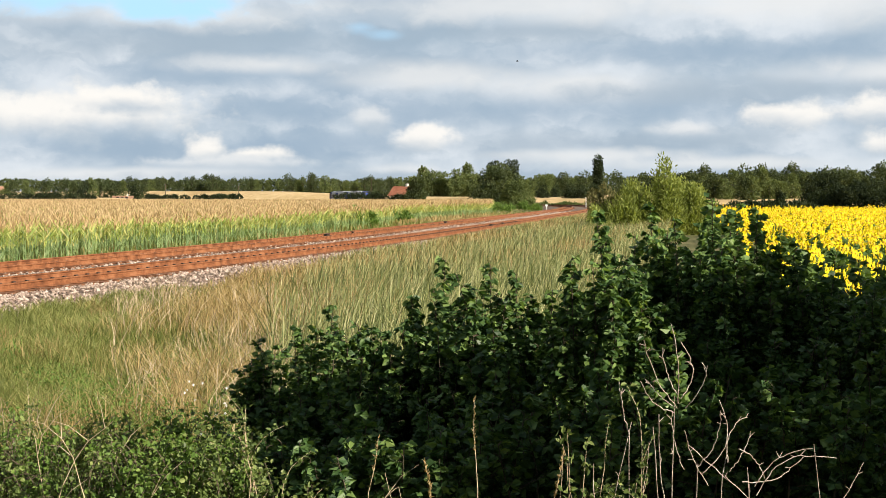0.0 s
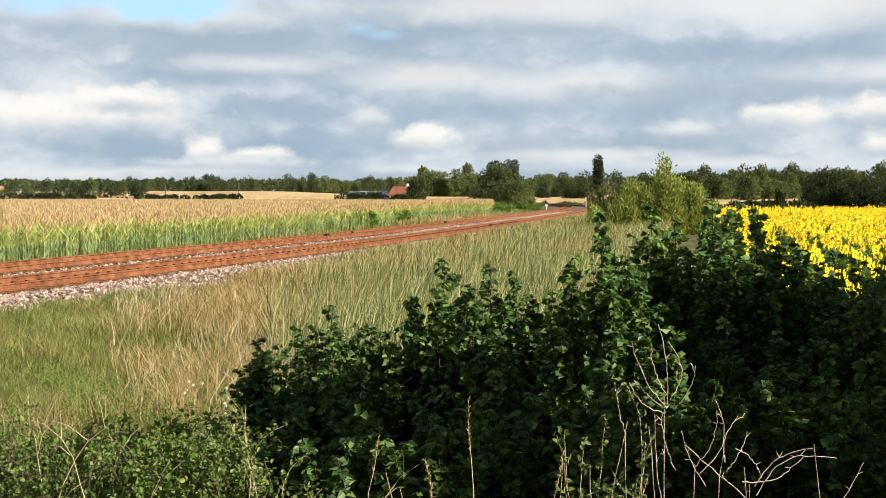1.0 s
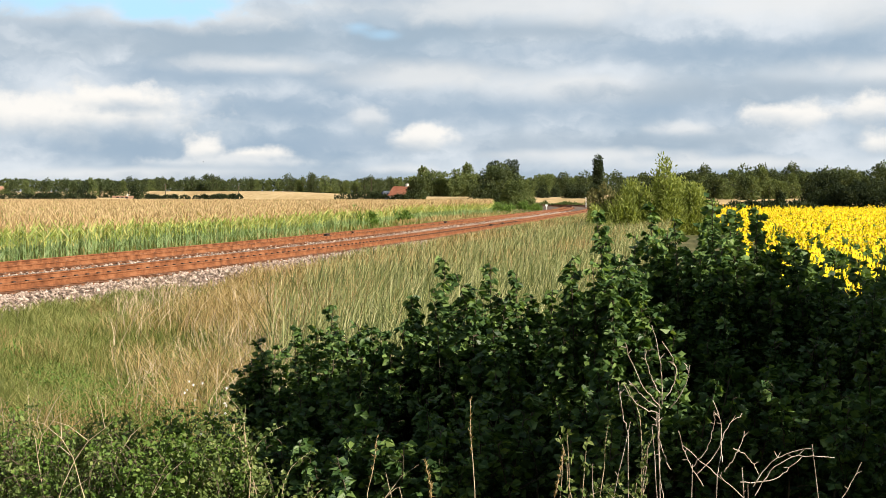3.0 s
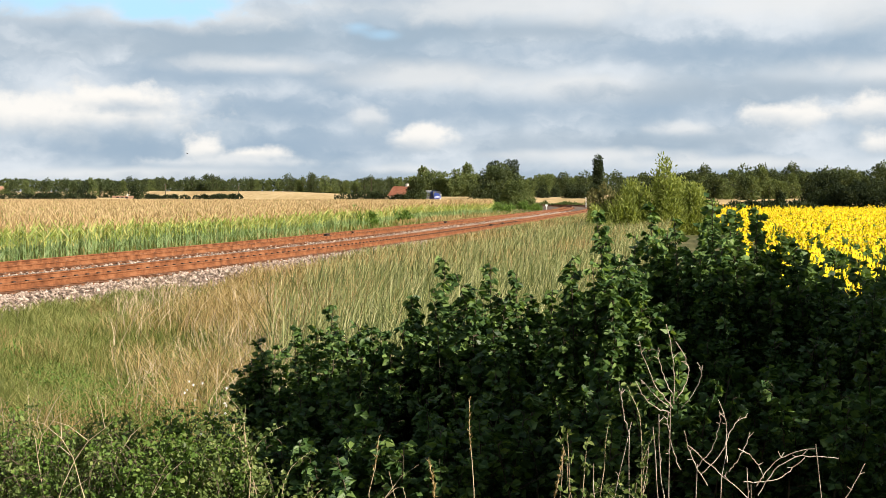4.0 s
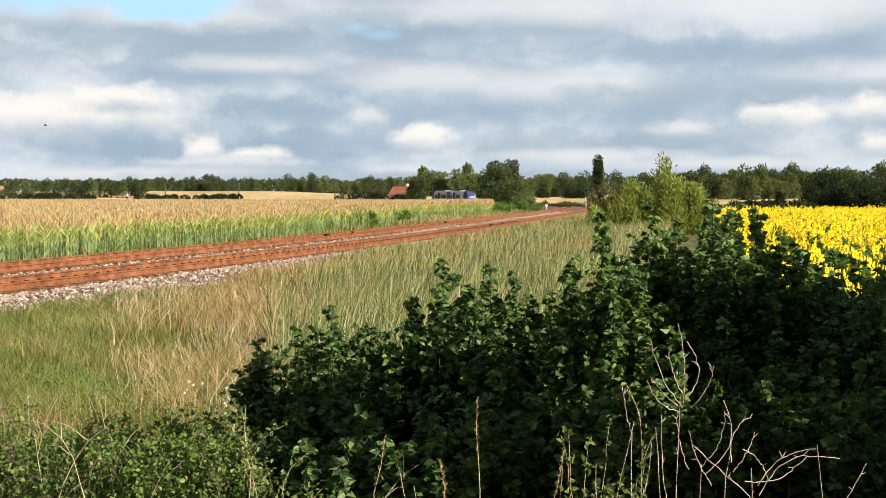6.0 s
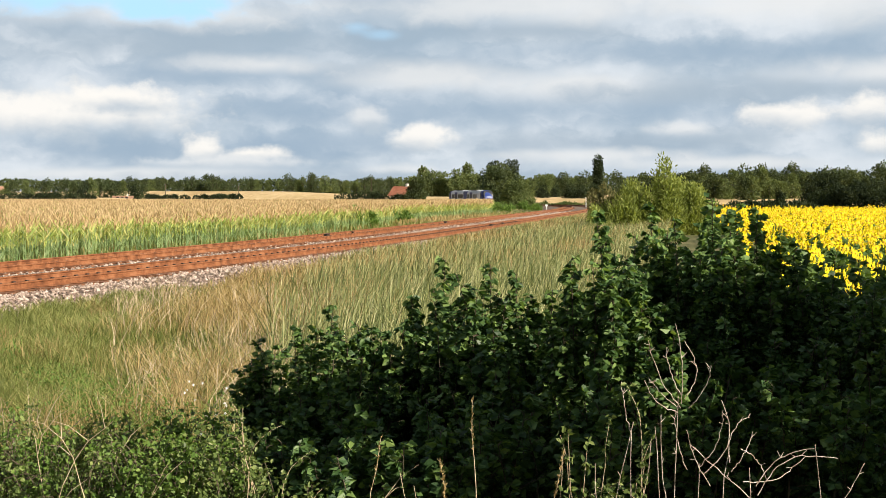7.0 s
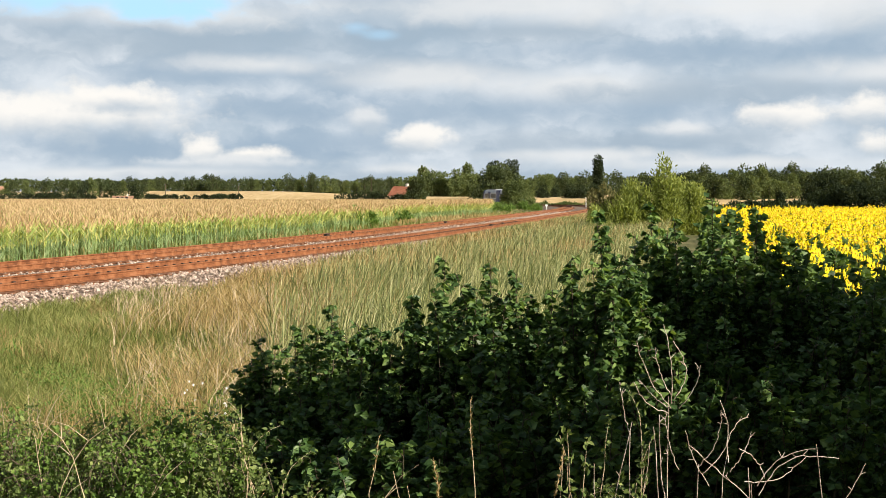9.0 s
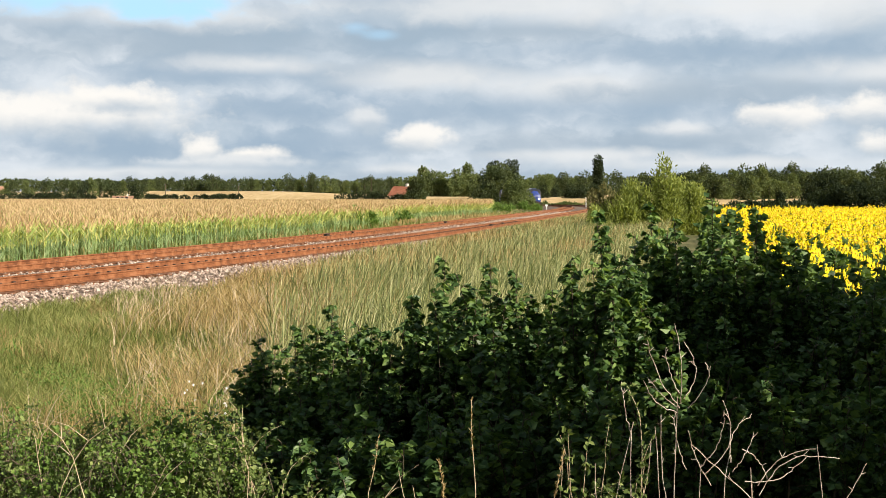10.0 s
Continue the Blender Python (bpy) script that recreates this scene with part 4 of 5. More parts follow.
def build_sunflowers():
    rng = np.random.default_rng(17)
    away = np.array((.2159, .9764))           # the way the rows run
    side = np.array((.9764, -.2159))
    near, far = [], []
    for row in range(0, 60):
        s = 18.0
        while s < 130:
            s += rng.uniform(.24, .42) * (1 if s < 60 else 1.1)
            x, y = np.array((-2.66, 0)) + side * row * .8 + away * s + rng.normal(size=2) * (.06 + .0012 * s)
            if x / y > .36 or x / y < .194 or (row < 3 and s < 70) or y > 124 or rng.random() < .05:
                continue
            (near if y < 33 and x / y > .2 else far).append((x, y))
    face = math.atan2(-.62, .78)
    far = np.array(far)
    base = np.stack([far[:, 0], far[:, 1], ground_z(far[:, 0], far[:, 1])], 1)
    P, D, G = sunflower_arrays(rng, base, rng.normal(1.38, .11, len(base)), face, 5, 8, 1.4)
    for name, (v, f), mat, lab in (("sunflower_heads", P, PETAL, "bright yellow sunflower petals across the field"), ("sunflower_discs", D, DISC, "brown sunflower discs across the field"), ("sunflower_foliage", joined(G), SUNLEAF, "green sunflower leaves and stalks across the field")):
        tagged(raw(name, v, f, mat), lab, "sunflowers", kind="stuff")
    kinds = []
    for k in range(5):
        P, D, G = sunflower_arrays(rng, np.zeros((1, 3)), np.array([(1.42, 1.34, 1.2, 1.38, 1.1)[k]]), face, 11, 18)
        root = thing("sunflower", "tall sunflower with a bright yellow head in a row", "sunflower", "sunflowers in the near rows")
        hv, hf, (mid, way, side, up, r) = corolla(rng, (1.42, 1.34, 1.2, 1.38, 1.1)[k], face + rng.uniform(-.3, .3))
        head = raw("head", hv, hf, PETAL, root, "bright yellow petals")
        ang = np.arange(10) * .62832
        dv = np.concatenate([[mid + (side * math.cos(t) + up * math.sin(t)) * r * .6 + way * .01 for t in ang], [mid + way * .03, mid - way * .03]])
        q = np.arange(10)
        raw("disc", dv, np.concatenate([np.stack([q, (q + 1) % 10, q * 0 + 10], 1), np.stack([(q + 1) % 10, q, q * 0 + 11], 1)]), DISC, head, "brown disc")
        raw("stalk", *G[0], SUNLEAF, root)
        for leaf in G[1:]:
            raw("leaf", *leaf, SUNLEAF, root)
        kinds.append(root)
    for i, (x, y) in enumerate(near[:330]):
        m = pose(x, y, float(ground_z(x, y)), 0, 0, random.uniform(-20, 20))
        if i < len(kinds):
            kinds[i].matrix_world = m
        else:
            copy_thing(kinds[i % len(kinds)], m)


build_sunflowers()




# ---- buildings and posts ----
def box(bm, x0, x1, y0, y1, z0, z1, bevel=0.0):
    g = bmesh.ops.create_cube(bm, size=1, matrix=Matrix.LocRotScale(((x0 + x1) / 2, (y0 + y1) / 2, (z0 + z1) / 2), None, (x1 - x0, y1 - y0, z1 - z0)))
    if bevel:
        es = {e for v in g["verts"] for e in v.link_edges}
        bmesh.ops.bevel(bm, geom=list(es), offset=bevel, segments=2, affect="EDGES")
    return bm


def build_house(label, px, depth, turn, length, width, eaves, ridge, roof_mat, wall_mat):
    root = thing("house", label, "house", at=placed(px, depth, turn))
    L, W = length / 2, width / 2
    v = [(-L, -W, -.3), (L, -W, -.3), (L, W, -.3), (-L, W, -.3), (-L, -W, eaves), (L, -W, eaves), (L, W, eaves), (-L, W, eaves), (-L, 0, ridge - .12), (L, 0, ridge - .12)]
    raw("wall", v, [np.array([(0, 1, 5, 4), (2, 3, 7, 6)]), np.array([(1, 2, 6, 9, 5), (3, 0, 4, 8, 7)])], wall_mat, root)
    e, k = .45, (ridge - eaves) / W
    for s in (-1, 1):
        a, b = (W + e) * s, eaves - e * k
        v = [(-L - e, a, b), (L + e, a, b), (L + e, 0, ridge), (-L - e, 0, ridge), (-L - e, a, b + .14), (L + e, a, b + .14), (L + e, 0, ridge + .14), (-L - e, 0, ridge + .14)]
        roof = raw("roof", v, np.array([(0, 1, 2, 3), (7, 6, 5, 4), (0, 4, 5, 1), (1, 5, 6, 2), (2, 6, 7, 3), (3, 7, 4, 0)]), roof_mat, root, "red clay tile roof")
    part("chimney", box(bmesh.new(), L * .4, L * .4 + .6, -.25, .25, ridge - .5, ridge + .8), wall_mat, root)
    for x in (-L * .5, L * .45):
        win = part("window", box(bmesh.new(), x - .5, x + .5, -W - .03, -W + .02, 1.0, 2.1), DARK_GLASS, root)
        part("sill", box(bmesh.new(), x - .6, x + .6, -W - .14, -W + .01, .9, .99), wall_mat, win)
    part("door", box(bmesh.new(), -.45, .45, -W - .04, -W + .02, 0, 2.05), BARK, root)
    return root


def build_structures():
    build_house("low white house with a red tiled roof", 713, 356, -32, 5.0, 4.6, 3.1, 5.1, ROOF, PLASTER)
    build_house("long low barn with a dull brown tiled roof", 218, 520, 8, 7.0, 5.0, 1.2, 2.3, ROOF_DULL, PLASTER)
    build_house("pale house half hidden by trees", -8, 590, 20, 7.0, 6.0, 3.2, 5.6, ROOF_DULL, PLASTER)
    for px, d, h in ((293, 430, 5.0), (422, 440, 5.6), (658, 520, 7.0)):
        root = thing("utility_pole", "weathered wooden utility pole in the fields", "pole", "poles in the fields", at=placed(px, d))
        v, f = tubes([(np.array([(0, 0, -.3), (0, 0, h * .5), (0, 0, h)]), (.13, .12, .1))], 8)
        raw("pole", v, f, BARK, root)
        part("crossarm", box(bmesh.new(), -.4, .4, -.05, .05, h - .4, h - .3), BARK, root)
    # lineside posts by the curve
    root = thing("lineside_sign", "white lineside post with a small white board", "sign", at=placed(967, 200))
    v, f = tubes([(np.array([(0, 0, -.1), (0, 0, .6), (0, 0, 1.15)]), (.06, .055, .055))], 8)
    raw("post", v, f, WHITE_PAINT, root)
    part("board", box(bmesh.new(), -.2, .2, -.09, -.06, .95, 1.2, .01), WHITE_PAINT, root)
    root = thing("marker_post", "white marker post beside the line", "post", at=placed(1037, 235))
    v, f = tubes([(np.array([(0, 0, -.1), (0, 0, 1), (0, 0, 2.1)]), (.08, .075, .07))], 8)
    raw("post", v, f, WHITE_PAINT, root)
    part("cap", box(bmesh.new(), -.2, .12, -.1, .1, 2.06, 2.16, .02), WHITE_PAINT, root)
    # dark cases and blocks lying on the track
    for s, off, w, l, h in ((37, -4.7, .2, .55, .06), (41, -4.4, .12, .16, .06), (69, -4.6, .2, .4, .08), (60, .2, .2, .45, .08), (66, .1, .16, .3, .07)):
        x, y, hd = line_at(s, off)
        root = thing("track_case", "dark brown metal case fixed beside a rail", "track equipment", "cases on the tracks", at=pose(float(x), float(y), FOOT + .1, 0, 0, -math.degrees(float(hd))))
        part("case", box(bmesh.new(), -w / 2, w / 2, -l / 2, l / 2, -.12, h, .03), DARK_METAL, root)
        part("lid", box(bmesh.new(), -w / 2 - .02, w / 2 + .02, -l / 2 - .02, l / 2 + .02, h, h + .03, .008), DARK_METAL, root)


build_structures()


# ---- the railcar ----
def shell(sections, closed_ends=True):
    """Faces between equal rings of points."""
    v = np.concatenate(sections)
    k, n = len(sections[0]), len(sections)
    i, j = np.arange(n - 1)[:, None] * k, np.arange(k)[None]
    f = [np.stack([i + j, i + (j + 1) % k, i + k + (j + 1) % k, i + k + j], -1).reshape(-1, 4)]
    if closed_ends:
        f += [np.arange(k)[None, ::-1], (np.arange(k) + (n - 1) * k)[None]]
    return v, f


def ring(y, w, z0, z1, shoulder=.55):
    """A cross-section of a car body at y, half-width w, with rounded roof shoulders."""
    pts = [(-w * .92, z0), (w * .92, z0), (w, z0 + .35), (w, z1 - .95), (w * .93, z1 - shoulder), (w * .72, z1 - .16), (w * .35, z1 - .02), (-w * .35, z1 - .02), (-w * .72, z1 - .16), (-w * .93, z1 - shoulder), (-w, z1 - .95), (-w, z0 + .35)]
    return np.array([(x, y, z) for x, z in pts])


def build_train():
    root = thing("railcar", "blue and silver diesel railcar on the far curve", "train")
    L = 24.0
    raw("body", *shell([ring(-2.2, 1.42, .55, 3.55), ring(-L + 2.2, 1.42, .55, 3.55)]), SILVER, root, "silver side panels")
    for k, (y0, s) in enumerate(((-2.2, 1), (-L + 2.2, -1))):
        secs = [ring(y0 + .005 * s, 1.43, .54, 3.56), ring(y0 + s * .9, 1.40, .54, 3.52), ring(y0 + s * 1.6, 1.28, .54, 3.1, .4), ring(y0 + s * 2.1, 1.1, .56, 2.2, .3), ring(y0 + s * 2.2, .95, .6, 1.7, .2)]
        cab = raw("cab", *shell(secs), BLUE, root, "rounded blue cab", smooth=False)
        a, b = y0 + s * 1.02, y0 + s * 1.98
        v = [(-1.1, b + s * .2, 1.6), (1.1, b + s * .2, 1.6), (1.26, a + s * .78, 2.7), (1.0, a + s * .42, 3.42), (-1.0, a + s * .42, 3.42), (-1.26, a + s * .78, 2.7)]
        w = [(x, y - s * .2, z) for x, y, z in v]
        j = np.arange(6)
        raw("windscreen", v + w, [np.array([[0, 1, 2, 3, 4, 5]]), np.array([[11, 10, 9, 8, 7, 6]]), np.stack([j, j + 6, (j + 1) % 6 + 6, (j + 1) % 6], 1)], DARK_GLASS, cab, "dark windscreen")
        for x in (-.72, .72):
            bm = bmesh.new()
            bmesh.ops.create_cone(bm, cap_ends=True, segments=12, radius1=.17, radius2=.15, depth=.12, matrix=Matrix.Translation((x, y0 + s * 2.2, 1.25)) @ Matrix.Rotation(radians(90), 4, "X"))
            part("headlight", bm, LAMP if k == 0 else DARK_GLASS, cab, "white headlight" if k == 0 else "unlit tail light")
        part("coupler", box(bmesh.new(), -.2, .2, min(y0 + s * 2.1, y0 + s * 2.75), max(y0 + s * 2.1, y0 + s * 2.75), .5, .8, .03), DARK_METAL, cab)
        part("bumper_skirt", box(bmesh.new(), -1.2, 1.2, min(y0 + s * 1.2, y0 + s * 2.3), max(y0 + s * 1.2, y0 + s * 2.3), .15, .62, .08), DARK_METAL, cab, "dark skirt")
        for x in (-1, 1):
            part("side_window", box(bmesh.new(), x * 1.44 - .02, x * 1.44 + .02, min(y0 + s * .1, y0 + s * .8), max(y0 + s * .1, y0 + s * .8), 1.9, 2.8, .01), DARK_GLASS, cab)
    for x in (-1, 1):
        for y in (-8.1, -18.2):
            door = part("door", box(bmesh.new(), x * 1.43 - .03, x * 1.43 + .03, y - .85, y + .85, .62, 3.05, .015), BLUE, root, "blue sliding doors")
            for dy in (-.42, .42):
                part("pane", box(bmesh.new(), x * 1.45 - .025, x * 1.45 + .025, y + dy - .25, y + dy + .25, 1.4, 2.7, .01), DARK_GLASS, door)
        for y0, y1 in ((-6.9, -4.4), (-10.6, -9.3), (-17.0, -13.6), (-21.2, -19.3)):
            part("window", box(bmesh.new(), x * 1.425 - .02, x * 1.425 + .02, y0, y1, 1.55, 2.55, .015), DARK_GLASS, root, "dark tinted window band")
        part("stripe", box(bmesh.new(), x * 1.42 - .018, x * 1.42 + .018, -L + 2.3, -2.3, .95, 1.15), BLUE, root, "blue stripe")
    part("gangway_band", box(bmesh.new(), -1.445, 1.445, -13.2, -10.8, .56, 3.3, .05), BLUE, root, "blue band at the middle of the railcar")
    for y0, y1 in ((-9.5, -5.5), (-20.0, -15.5)):
        part("roof_unit", box(bmesh.new(), -.85, .85, y0, y1, 3.44, 3.64, .06), ROOF_GREY, root, "grey roof unit")
    for y in (-5.2, -L + 5.2):
        bogie = part("bogie", box(bmesh.new(), -1.1, 1.1, y - 1.6, y + 1.6, .3, .6, .05), DARK_METAL, root)
        for dy in (-1.2, 1.2):
            for x in (-.75, .75):
                bm = bmesh.new()
                bmesh.ops.create_cone(bm, cap_ends=True, segments=18, radius1=.42, radius2=.42, depth=.13, matrix=Matrix.Translation((x, y + dy, .42)) @ Matrix.Rotation(radians(90), 4, "Y"))
                part("wheel", bm, DARK_METAL, bogie)
    part("underframe", box(bmesh.new(), -1.2, 1.2, -19.0, -8.0, .25, .6, .06), DARK_METAL, root)
    return root


TRAIN = build_train()


# ---- close plants ----
def build_brambles():
    rng = np.random.default_rng(41)
    for k, (px, d, h, r) in enumerate(((20, 9.6, .95, .55), (110, 9.2, .95, .6), (200, 9.0, .95, .55), (290, 8.9, 1.0, .6), (365, 8.7, 1.1, .42), (60, 10.6, .75, .6), (180, 10.4, .8, .6), (300, 10.2, .95, .6), (385, 9.6, .95, .4), (-30, 10, 1.0, .5), (405, 8.9, 1.0, .35), (250, 9.8, .9, .6), (130, 9.9, .8, .6), (430, 8.4, 1.0, .4), (330, 8.4, .8, .5))):
        root = thing("bramble", "low tangled bramble with small green leaves", "bramble", "brambles at the foot of the bank", at=placed(px, d))
        lines, P, W = [], [], []
        for q in range(26):
            a, e = rng.uniform(0, 6.28), r * rng.uniform(.5, 1.5)
            top = h * rng.uniform(.55, 1.15)
            u = np.linspace(0, 1, 8)
            arch = np.sin(u * rng.uniform(1.6, 2.5))
            pts = np.stack([math.cos(a) * e * u, math.sin(a) * e * u, top * arch], 1) + rng.normal(size=(8, 3)) * .012
            lines.append((pts, np.linspace(.006, .0018, 8)))
            m = 105 if px > 300 else 52
            t = rng.uniform(.15, 1, m)
            c = np.stack([np.interp(t, u, pts[:, i]) for i in range(3)], 1)
            P.append(c + rng.normal(size=(m, 3)) * .03)
            W.append(rng.normal(size=(m, 3)) + (0, -.3, .4))
        for cane in lines:
            raw("cane", *tubes([cane], 4), BARK, root)
        P, W = np.concatenate(P), np.concatenate(W)
        L = rng.uniform(.018, .046, len(P))
        v, f = leaves(rng, P, W, L, L * .75)
        raw("foliage", v, f, BRAMBLE if k % 2 else WEED, root)
    # pale dead stems lying over the tangle
    for k, (px, d, top, lean) in enumerate(((60, 8.6, 1.25, .5), (190, 8.4, 1.3, -.45), (225, 8.2, 1.05, .25), (75, 9.0, 1.2, -.05), (300, 9.5, 1.3, .4), (150, 9.4, 1.25, .6), (620, 8.0, 1.0, .3))):
        root = thing("dry_weed", "bare pale dry weed leaning in the undergrowth", "dry weed", "dry weeds in the undergrowth", at=placed(px, d))
        u = np.linspace(0, 1, 9)
        pts = np.stack([lean * u ** 1.5, .2 * u * rng.uniform(-1, 1), top * np.sin(u * 1.5)], 1) + rng.normal(size=(9, 3)) * .012
        lines = [(pts, np.linspace(.0045, .0014, 9))]
        for q in range(3):
            i = int(rng.integers(3, 8))
            e = pts[i] + np.array((rng.uniform(-.3, .3), rng.uniform(-.1, .1), rng.uniform(.02, .25)))
            lines.append((np.stack([pts[i], (pts[i] + e) / 2 + (0, 0, .03), e]), (.0025, .002, .001)))
        v, f = tubes(lines, 5)
        raw("stem", v, f, DRY, root, smooth=True)
    # grass that grows up between the canes
    x, y = scatter(rng, 9000, 8.6, 11.5, -40, 440)
    p = np.stack([x, y, ground_z(x, y)], 1)
    h = rng.uniform(.45, 1.0, len(x)) * (.8 + .5 * np.sin(x * 3.1) * np.sin(y * 2.3))
    v, f = blades(rng, p, h, rng.uniform(.004, .008, len(x)), h * rng.uniform(.1, .7, len(x)), bend=.8)
    tagged(raw("bank_grass", v, f, GRASS), "long yellow-green grass among the brambles", "grass", kind="stuff")
    # small white flowers in the sward
    x, y = scatter(rng, 22, 10, 17, 300, 430)
    p = np.stack([x, y, ground_z(x, y) + rng.uniform(.35, .6, 22)], 1)
    pieces = []
    for k in range(5):
        t = k * 1.2566
        pieces.append(leaves(rng, p, np.tile((math.cos(t), -.3, math.sin(t)), (22, 1)), .02, .018))
    v, f = joined(pieces)
    tagged(raw("white_flowers", v, f, WHITE_PAINT), "tiny white wild flowers in the meadow", "flowers", kind="stuff")


build_brambles()


def branchy(rng, tips, depth, root_px, thick=.0045, twigs=5, kink=.05):
    """Bare wiry branches from one root up to the given tips, (bearing, height above ground)."""
    lines = []
    x0 = (root_px - 784) / F * depth
    for px, z in tips:
        x1 = (px - 784) / F * depth - x0
        u = np.linspace(0, 1, 14)
        bow = rng.uniform(-.10, .10)
        pts = np.stack([x1 * u ** 1.15 + bow * np.sin(u * 3.14), rng.uniform(-.25, .25) * u, z * u], 1)
        pts[1:] += np.cumsum(rng.normal(size=(13, 3)) * kink * .35, 0) * np.linspace(0, 1, 13)[:, None]
        pts[1:-1] += rng.normal(size=(12, 3)) * kink * .25
        lines.append((pts, np.linspace(thick, .0011, 14)))
        for q in range(twigs):
            i = int(rng.integers(6, 13))
            d = np.array((rng.choice((-1, 1)) * rng.uniform(.06, .24), rng.uniform(-.08, .08), rng.uniform(.06, .34)))
            w = np.linspace(0, 1, 7)[:, None]
            side = pts[i] + d * w + np.array((d[0] * -.35, 0, d[2] * .1)) * np.sin(w * 3.14) + rng.normal(size=(7, 3)) * .006 * w
            lines.append((side, np.linspace(.0024, .0009, 7)))
    return tubes(lines, 5)


def wiry(rng, branches, depth, root_px, thick=.0031):
    """Dead wiry branches: each from one bearing and height to another, bowed sideways, with kinks and short spurs."""
    lines = []
    for px0, z0, px1, z1, bow in branches:
        a, e = np.array(((px0 - root_px) / F * depth, 0, z0)), np.array(((px1 - root_px) / F * depth, rng.uniform(-.15, .15), z1))
        u = np.linspace(0, 1, 15)[:, None]
        run = np.linalg.norm(e - a)
        across = np.array((-(e - a)[2], 0, (e - a)[0])) / run
        pts = a + (e - a) * u + across * bow * run * np.sin(u * 3.1416)
        pts[1:-1] += rng.normal(size=(13, 3)) * .0022
        low = thick * (1.0 if z0 < .2 else .72)
        lines.append((pts, np.linspace(low, .0016, 15)))
        for q in range(2):
            i = int(rng.integers(7, 14))
            tip = pts[i] + np.array((rng.choice((-1, 1)) * rng.uniform(.005, .025), 0, rng.uniform(.0, .03)))
            lines.append((np.stack([pts[i], (pts[i] + tip) / 2, tip]), (.002, .0016, .001)))
    return tubes(lines, 5)


def build_twigs():
    rng = np.random.default_rng(77)
    out = {}
    for key, px, d, branches, label in (
            ("tall", 1222, 6.0, [(1222, 0, 1207, 1.76, .02), (1207, 1.74, 1187, 2.10, -.04), (1205, 1.72, 1140, 2.03, .06), (1206, 1.78, 1184, 1.98, .08), (1212, 1.76, 1214, 2.01, -.22), (1220, 1.72, 1250, 1.92, -.10), (1200, 1.70, 1132, 1.86, .12), (1203, 1.72, 1152, 1.84, .05), (1218, 1.45, 1192, 1.72, .06)], "bare wiry dead shrub with pale upright twigs"),
            ("wide", 1262, 5.9, [(1262, 0, 1242, 1.50, .03), (1242, 1.48, 1277, 1.74, -.12), (1250, 1.45, 1282, 1.77, -.22), (1225, 1.58, 1338, 1.34, .0), (1262, 1.40, 1212, 1.66, .05), (1285, 0, 1300, 1.54, .04), (1297, 1.50, 1340, 1.70, .18), (1300, 1.46, 1338, 1.62, -.05), (1316, 1.56, 1376, 1.40, .1), (1270, 1.30, 1294, 1.24, .1), (1322, 0, 1322, 1.50, -.02)], "bare wiry dead shrub with spreading pale twigs"),
            ("low", 1400, 5.9, [(1330, 0, 1348, 1.38, -.02), (1348, 1.36, 1490, 1.52, .22), (1345, 1.40, 1452, 1.56, .16), (1322, 1.42, 1445, 1.50, -.14), (1424, 0, 1450, 1.58, -.05), (1455, 1.20, 1544, 1.49, -.05), (1390, 0, 1384, 1.30, .03), (1396, 0, 1402, 1.28, -.03)], "low dead shrub with drooping pale twigs"),
            ("left", 1120, 6.0, [(1125, 0, 1118, 1.62, .01), (1118, 1.60, 1105, 1.82, .02), (1172, 0, 1122, 1.66, .10), (1190, 1.20, 1167, 1.70, .03), (1090, 0, 1152, 1.66, -.06), (1010, 0, 1049, 1.50, -.04), (1178, 0, 1160, 1.55, .05)], "thin dead stems among a few green leaves")):
        root = thing("dead_shrub", label, "dead shrub", "dead shrubs close to the camera", at=placed(px, d))
        v, f = wiry(rng, branches, d, px)
        raw("branch", v, f, TWIG, root, smooth=True)
        out[key] = root
    for key, px, d, z, n in (("stalk_a", 825, 6.0, 1.74, 1), ("stalk_b", 658, 6.0, 1.56, 1), ("stalk_c", 975, 6.2, 1.5, 2), ("stalk_d", 760, 6.1, 1.44, 3)):
        root = thing("grass_stalk", "tall dry grass stalk with a thin seed head", "grass stalk", "dry stalks close to the camera", at=placed(px, d))
        v, f = branchy(rng, [(px + rng.uniform(-6, 14) + (q * -45 if n == 3 else 14 * q), z - .03 * q) for q in range(n)], d, px, .005, 0, .02)
        raw("stalk", v, f, DRY, root, smooth=True)
        m = 40 * n
        t = rng.uniform(.86, 1.0, m)
        p = v[:14 * 5].reshape(14, 5, 3).mean(1)
        c = np.stack([np.interp(t, np.linspace(0, 1, 14), p[:, i]) for i in range(3)], 1)
        hv, hf = cards(rng, c, rng.normal(size=(m, 3)) * .4 + (0, 0, 1), .022, .005)
        raw("seed_head", hv, hf, STRAW, root)
        out[key] = root
    # leafy sprigs that stand before the dark shrubs
    for key, px, d, z, lean in (("sprig_a", 1030, 6.2, 1.72, 60), ("sprig_b", 1135, 6.2, 1.6, 20), ("sprig_c", 440, 7.8, 1.5, 55), ("sprig_d", 500, 7.6, 1.05, 60), ("sprig_e", 560, 7.5, .98, 50)):
        root = thing("leafy_sprig", "thin arching sprig with small bright green leaves", "sprig", "sprigs close to the camera", at=placed(px, d))
        tips = [(px + lean * rng.uniform(-.3, 1), z * rng.uniform(.86, 1)) for _ in range(4)]
        v, f = branchy(rng, tips, d, px, .005, 2, .03)
        raw("stem", v, f, DRY, root)
        c = v[rng.integers(0, len(v), 620)] + rng.normal(size=(620, 3)) * .012
        c = c[c[:, 2] > z * .4]
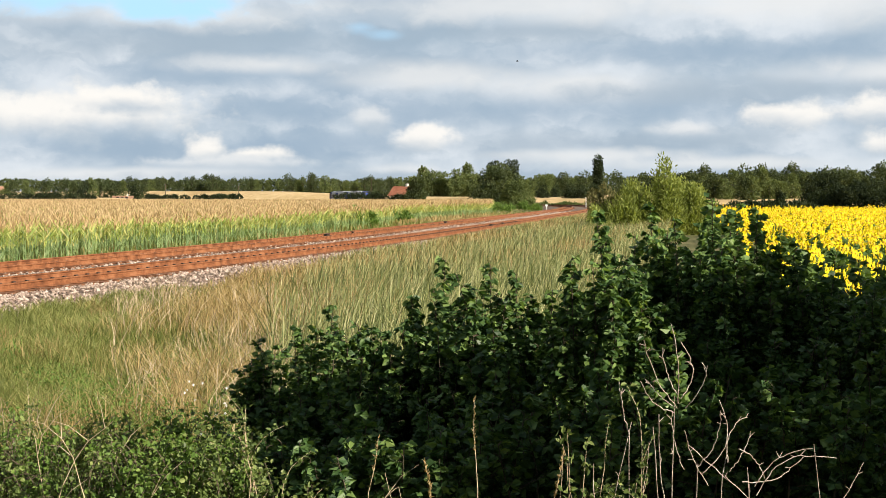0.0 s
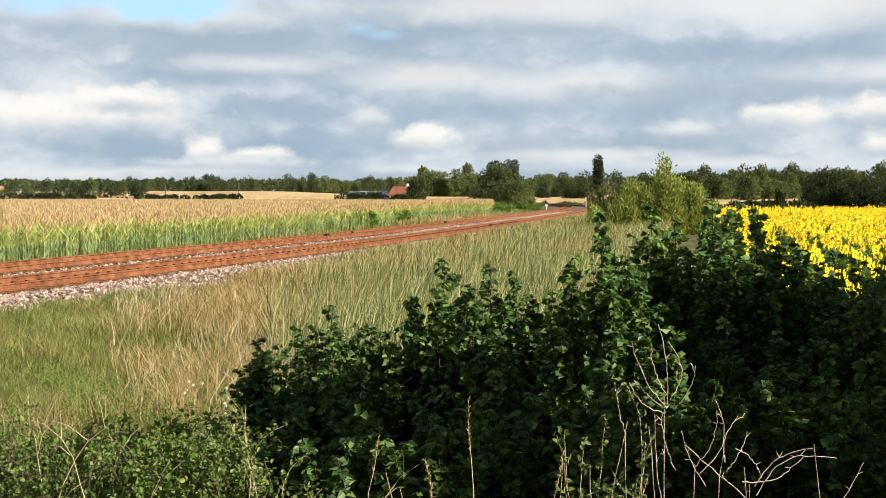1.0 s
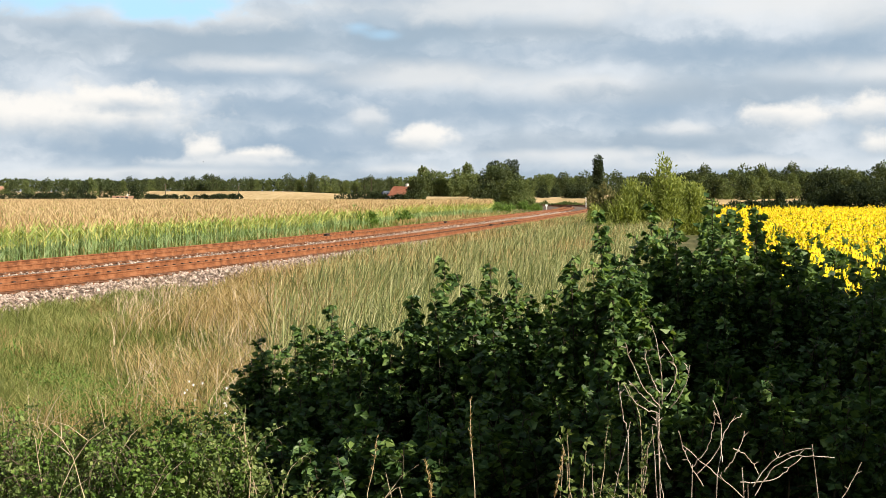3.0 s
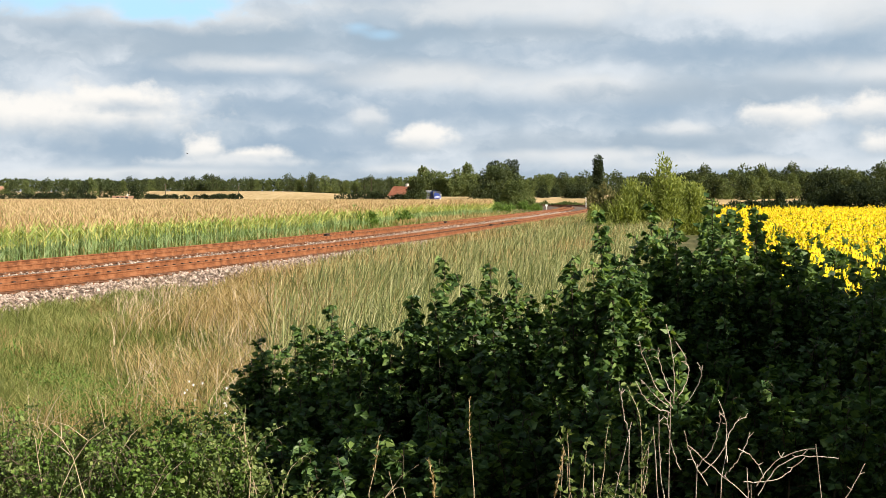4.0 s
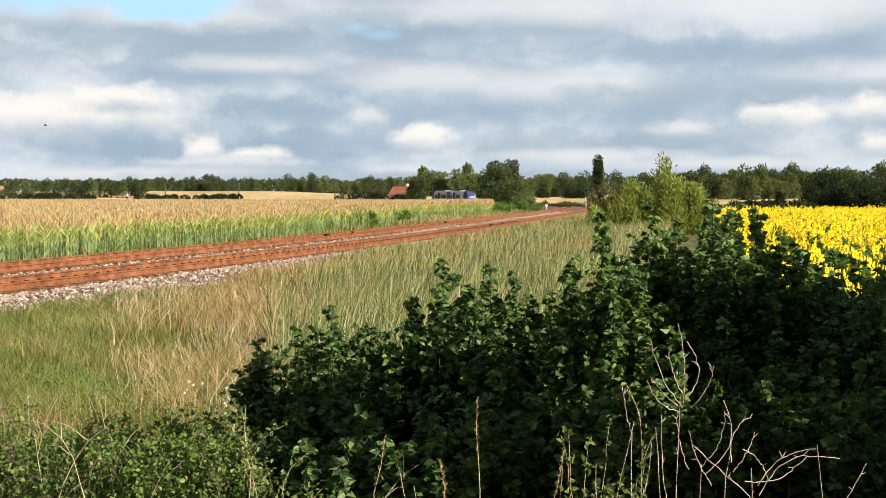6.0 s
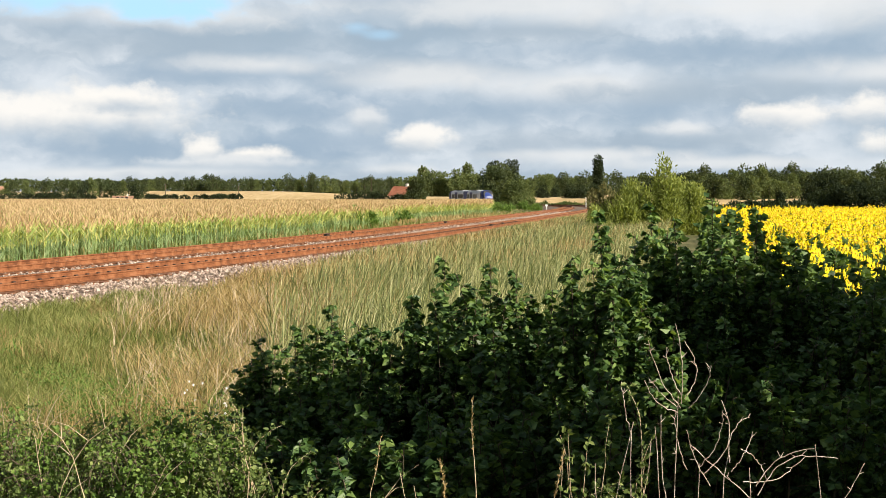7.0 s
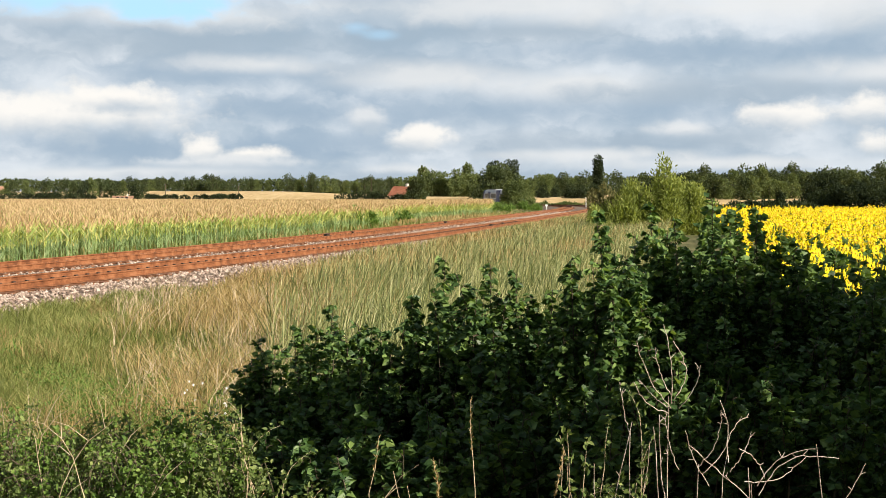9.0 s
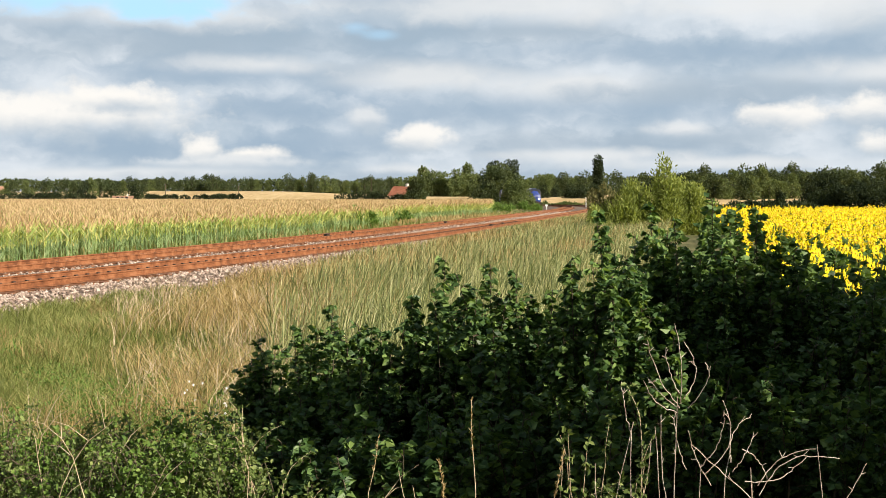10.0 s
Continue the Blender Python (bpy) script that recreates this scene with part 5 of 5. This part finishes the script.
        hv, hf = leaves(rng, c, rng.normal(size=(len(c), 3)) + (0, -.2, .3), rng.uniform(.02, .04, len(c)), .02)
        raw("foliage", hv, hf, BRAMBLE, root)
        out[key] = root
    return out


TWIGS = build_twigs()


# ---- things in the air ----
def build_flyer(name, label, span, dark):
    root = thing(name, label, name.split("_")[-1])
    bm = bmesh.new()
    bmesh.ops.create_uvsphere(bm, u_segments=10, v_segments=6, radius=.5, matrix=Matrix.Diagonal((span * .5, span * .13, span * .13, 1)))
    part("body", bm, dark, root)
    for s in (-1, 1):
        v = [(.08, 0, .03), (.14, s * .3, .12), (.02, s * .5, .16), (-.06, s * .3, .11), (-.1, 0, .02)]
        v = [(x * span, y * span, z * span) for x, y, z in v]
        w = [(x, y, z - span * .012) for x, y, z in v]
        j = np.arange(5)
        raw("wing", v + w, [np.array([[0, 1, 2, 3, 4]]), np.array([[9, 8, 7, 6, 5]]), np.stack([j, j + 5, (j + 1) % 5 + 5, (j + 1) % 5], 1)], dark, root)
    v = [(-.2, 0, 0), (-.36, .05, .01), (-.36, -.05, .01), (-.2, 0, -.02)]
    raw("tail", [tuple(q * span for q in p) for p in v], np.array([(0, 1, 2), (3, 2, 1), (0, 3, 1), (0, 2, 3)]), dark, root)
    return root


BIRD = build_flyer("bird", "small dark bird gliding over the fields", .36, DARK_METAL)
INSECT = build_flyer("flying_insect", "dark insect darting past the camera", .026, DARK_METAL)


def air(px, py, depth):
    """A place in the air on the bearing px, py at that depth."""
    return (px - 784) / F * depth, depth, EYE[2] + (344 - py) / F * depth


def motions():
    rows = []
    for k in range(21):
        t = k * .5
        s = 385.7 - 11.39 * t
        fx, fy, _ = line_at(s)
        bx, by, _ = line_at(s + 24.0)
        rows.append((t, pose(float(fx), float(fy), float(grade(s)) + .17, 0, 0, math.degrees(math.atan2(-(fx - bx), fy - by)))))
    walk(TRAIN, rows)
    walk(SKY, [(0, pose(*EYE, 0, 0, -0.08)), (10, pose(*EYE, 0, 0, 0.08))])
    walk(BIRD, [(t, pose(*air(*p), 0, 0, 180 + a)) for t, p, a in ((0, (470, 322, 190), -20), (2.5, (381, 294, 150), -10), (4.5, (306, 263, 105), 8), (5.5, (184, 238, 80), 12), (6.5, (-60, 205, 66), 12), (10, (-1500, 120, 50), 10))])
    walk(INSECT, [(t, pose(*air(*p), 0, 0, 180)) for t, p in ((0, (915, 110, 6)), (.1, (715, 130, 6)), (.2, (300, 113, 6)), (.3, (-140, 100, 6)), (.6, (-1500, 90, 6)), (10, (-1800, 90, 6)))])
    times = (0, .5, 1, 1.5, 2, 2.5, 4, 4.5, 5, 5.5, 7, 7.5, 8, 8.5, 9, 9.5, 10)
    sway = {"tall": (-.4, -1.1, -1.9, -2.5, -2.3, -2.9, -1.0, 0, .2, .5, .1, .2, 0, -.4, -1.3, -.6, 0),
            "wide": (-.5, -.7, -1.0, -1.5, -1.1, -1.5, -.6, -.1, .1, .2, -.2, .2, 0, 0, -.4, -.1, 0),
            "low": (-.5, -.5, -.5, -.7, -.7, -.9, -.2, 0, .1, .1, -.3, .2, 0, 0, -.1, 0, 0),
            "left": (-.2, -.4, -.8, -.9, -.8, -.5, -.2, 0, .1, .2, .1, 0, .1, -.1, -.1, -.2, .1),
            "stalk_a": (.6, .2, -.2, -.4, 0, .1, -.1, 0, .3, 1.3, .3, .5, .3, .2, .1, 0, .2),
            "stalk_b": (0, .1, 0, -.3, -.3, -.3, .1, -.3, .2, 1.3, .4, .6, 1.0, .8, .1, -.5, 0),
            "stalk_d": (-.8, -.7, -.6, -.7, -.8, -.8, 0, .4, 1.2, 2.0, 2.0, 2.2, 1.8, 1.2, .8, 1.0, 1.8),
            "sprig_a": (-.1, -.2, -.6, -.7, -.7, -.2, -.1, -.1, 0, .1, 0, -.1, 0, -.1, -.1, -.2, 0),
            "sprig_c": (.2, .3, .2, -.1, -.1, .1, .1, -.1, -.1, .2, -.4, -.8, -.8, -.6, -.7, -.5, -.5)}
    for key, angles in sway.items():
        x, y, z = TWIGS[key].matrix_world.translation
        walk(TWIGS[key], [(t, pose(x, y, z, 0, a, 0)) for t, a in zip(times, angles)])


motions()
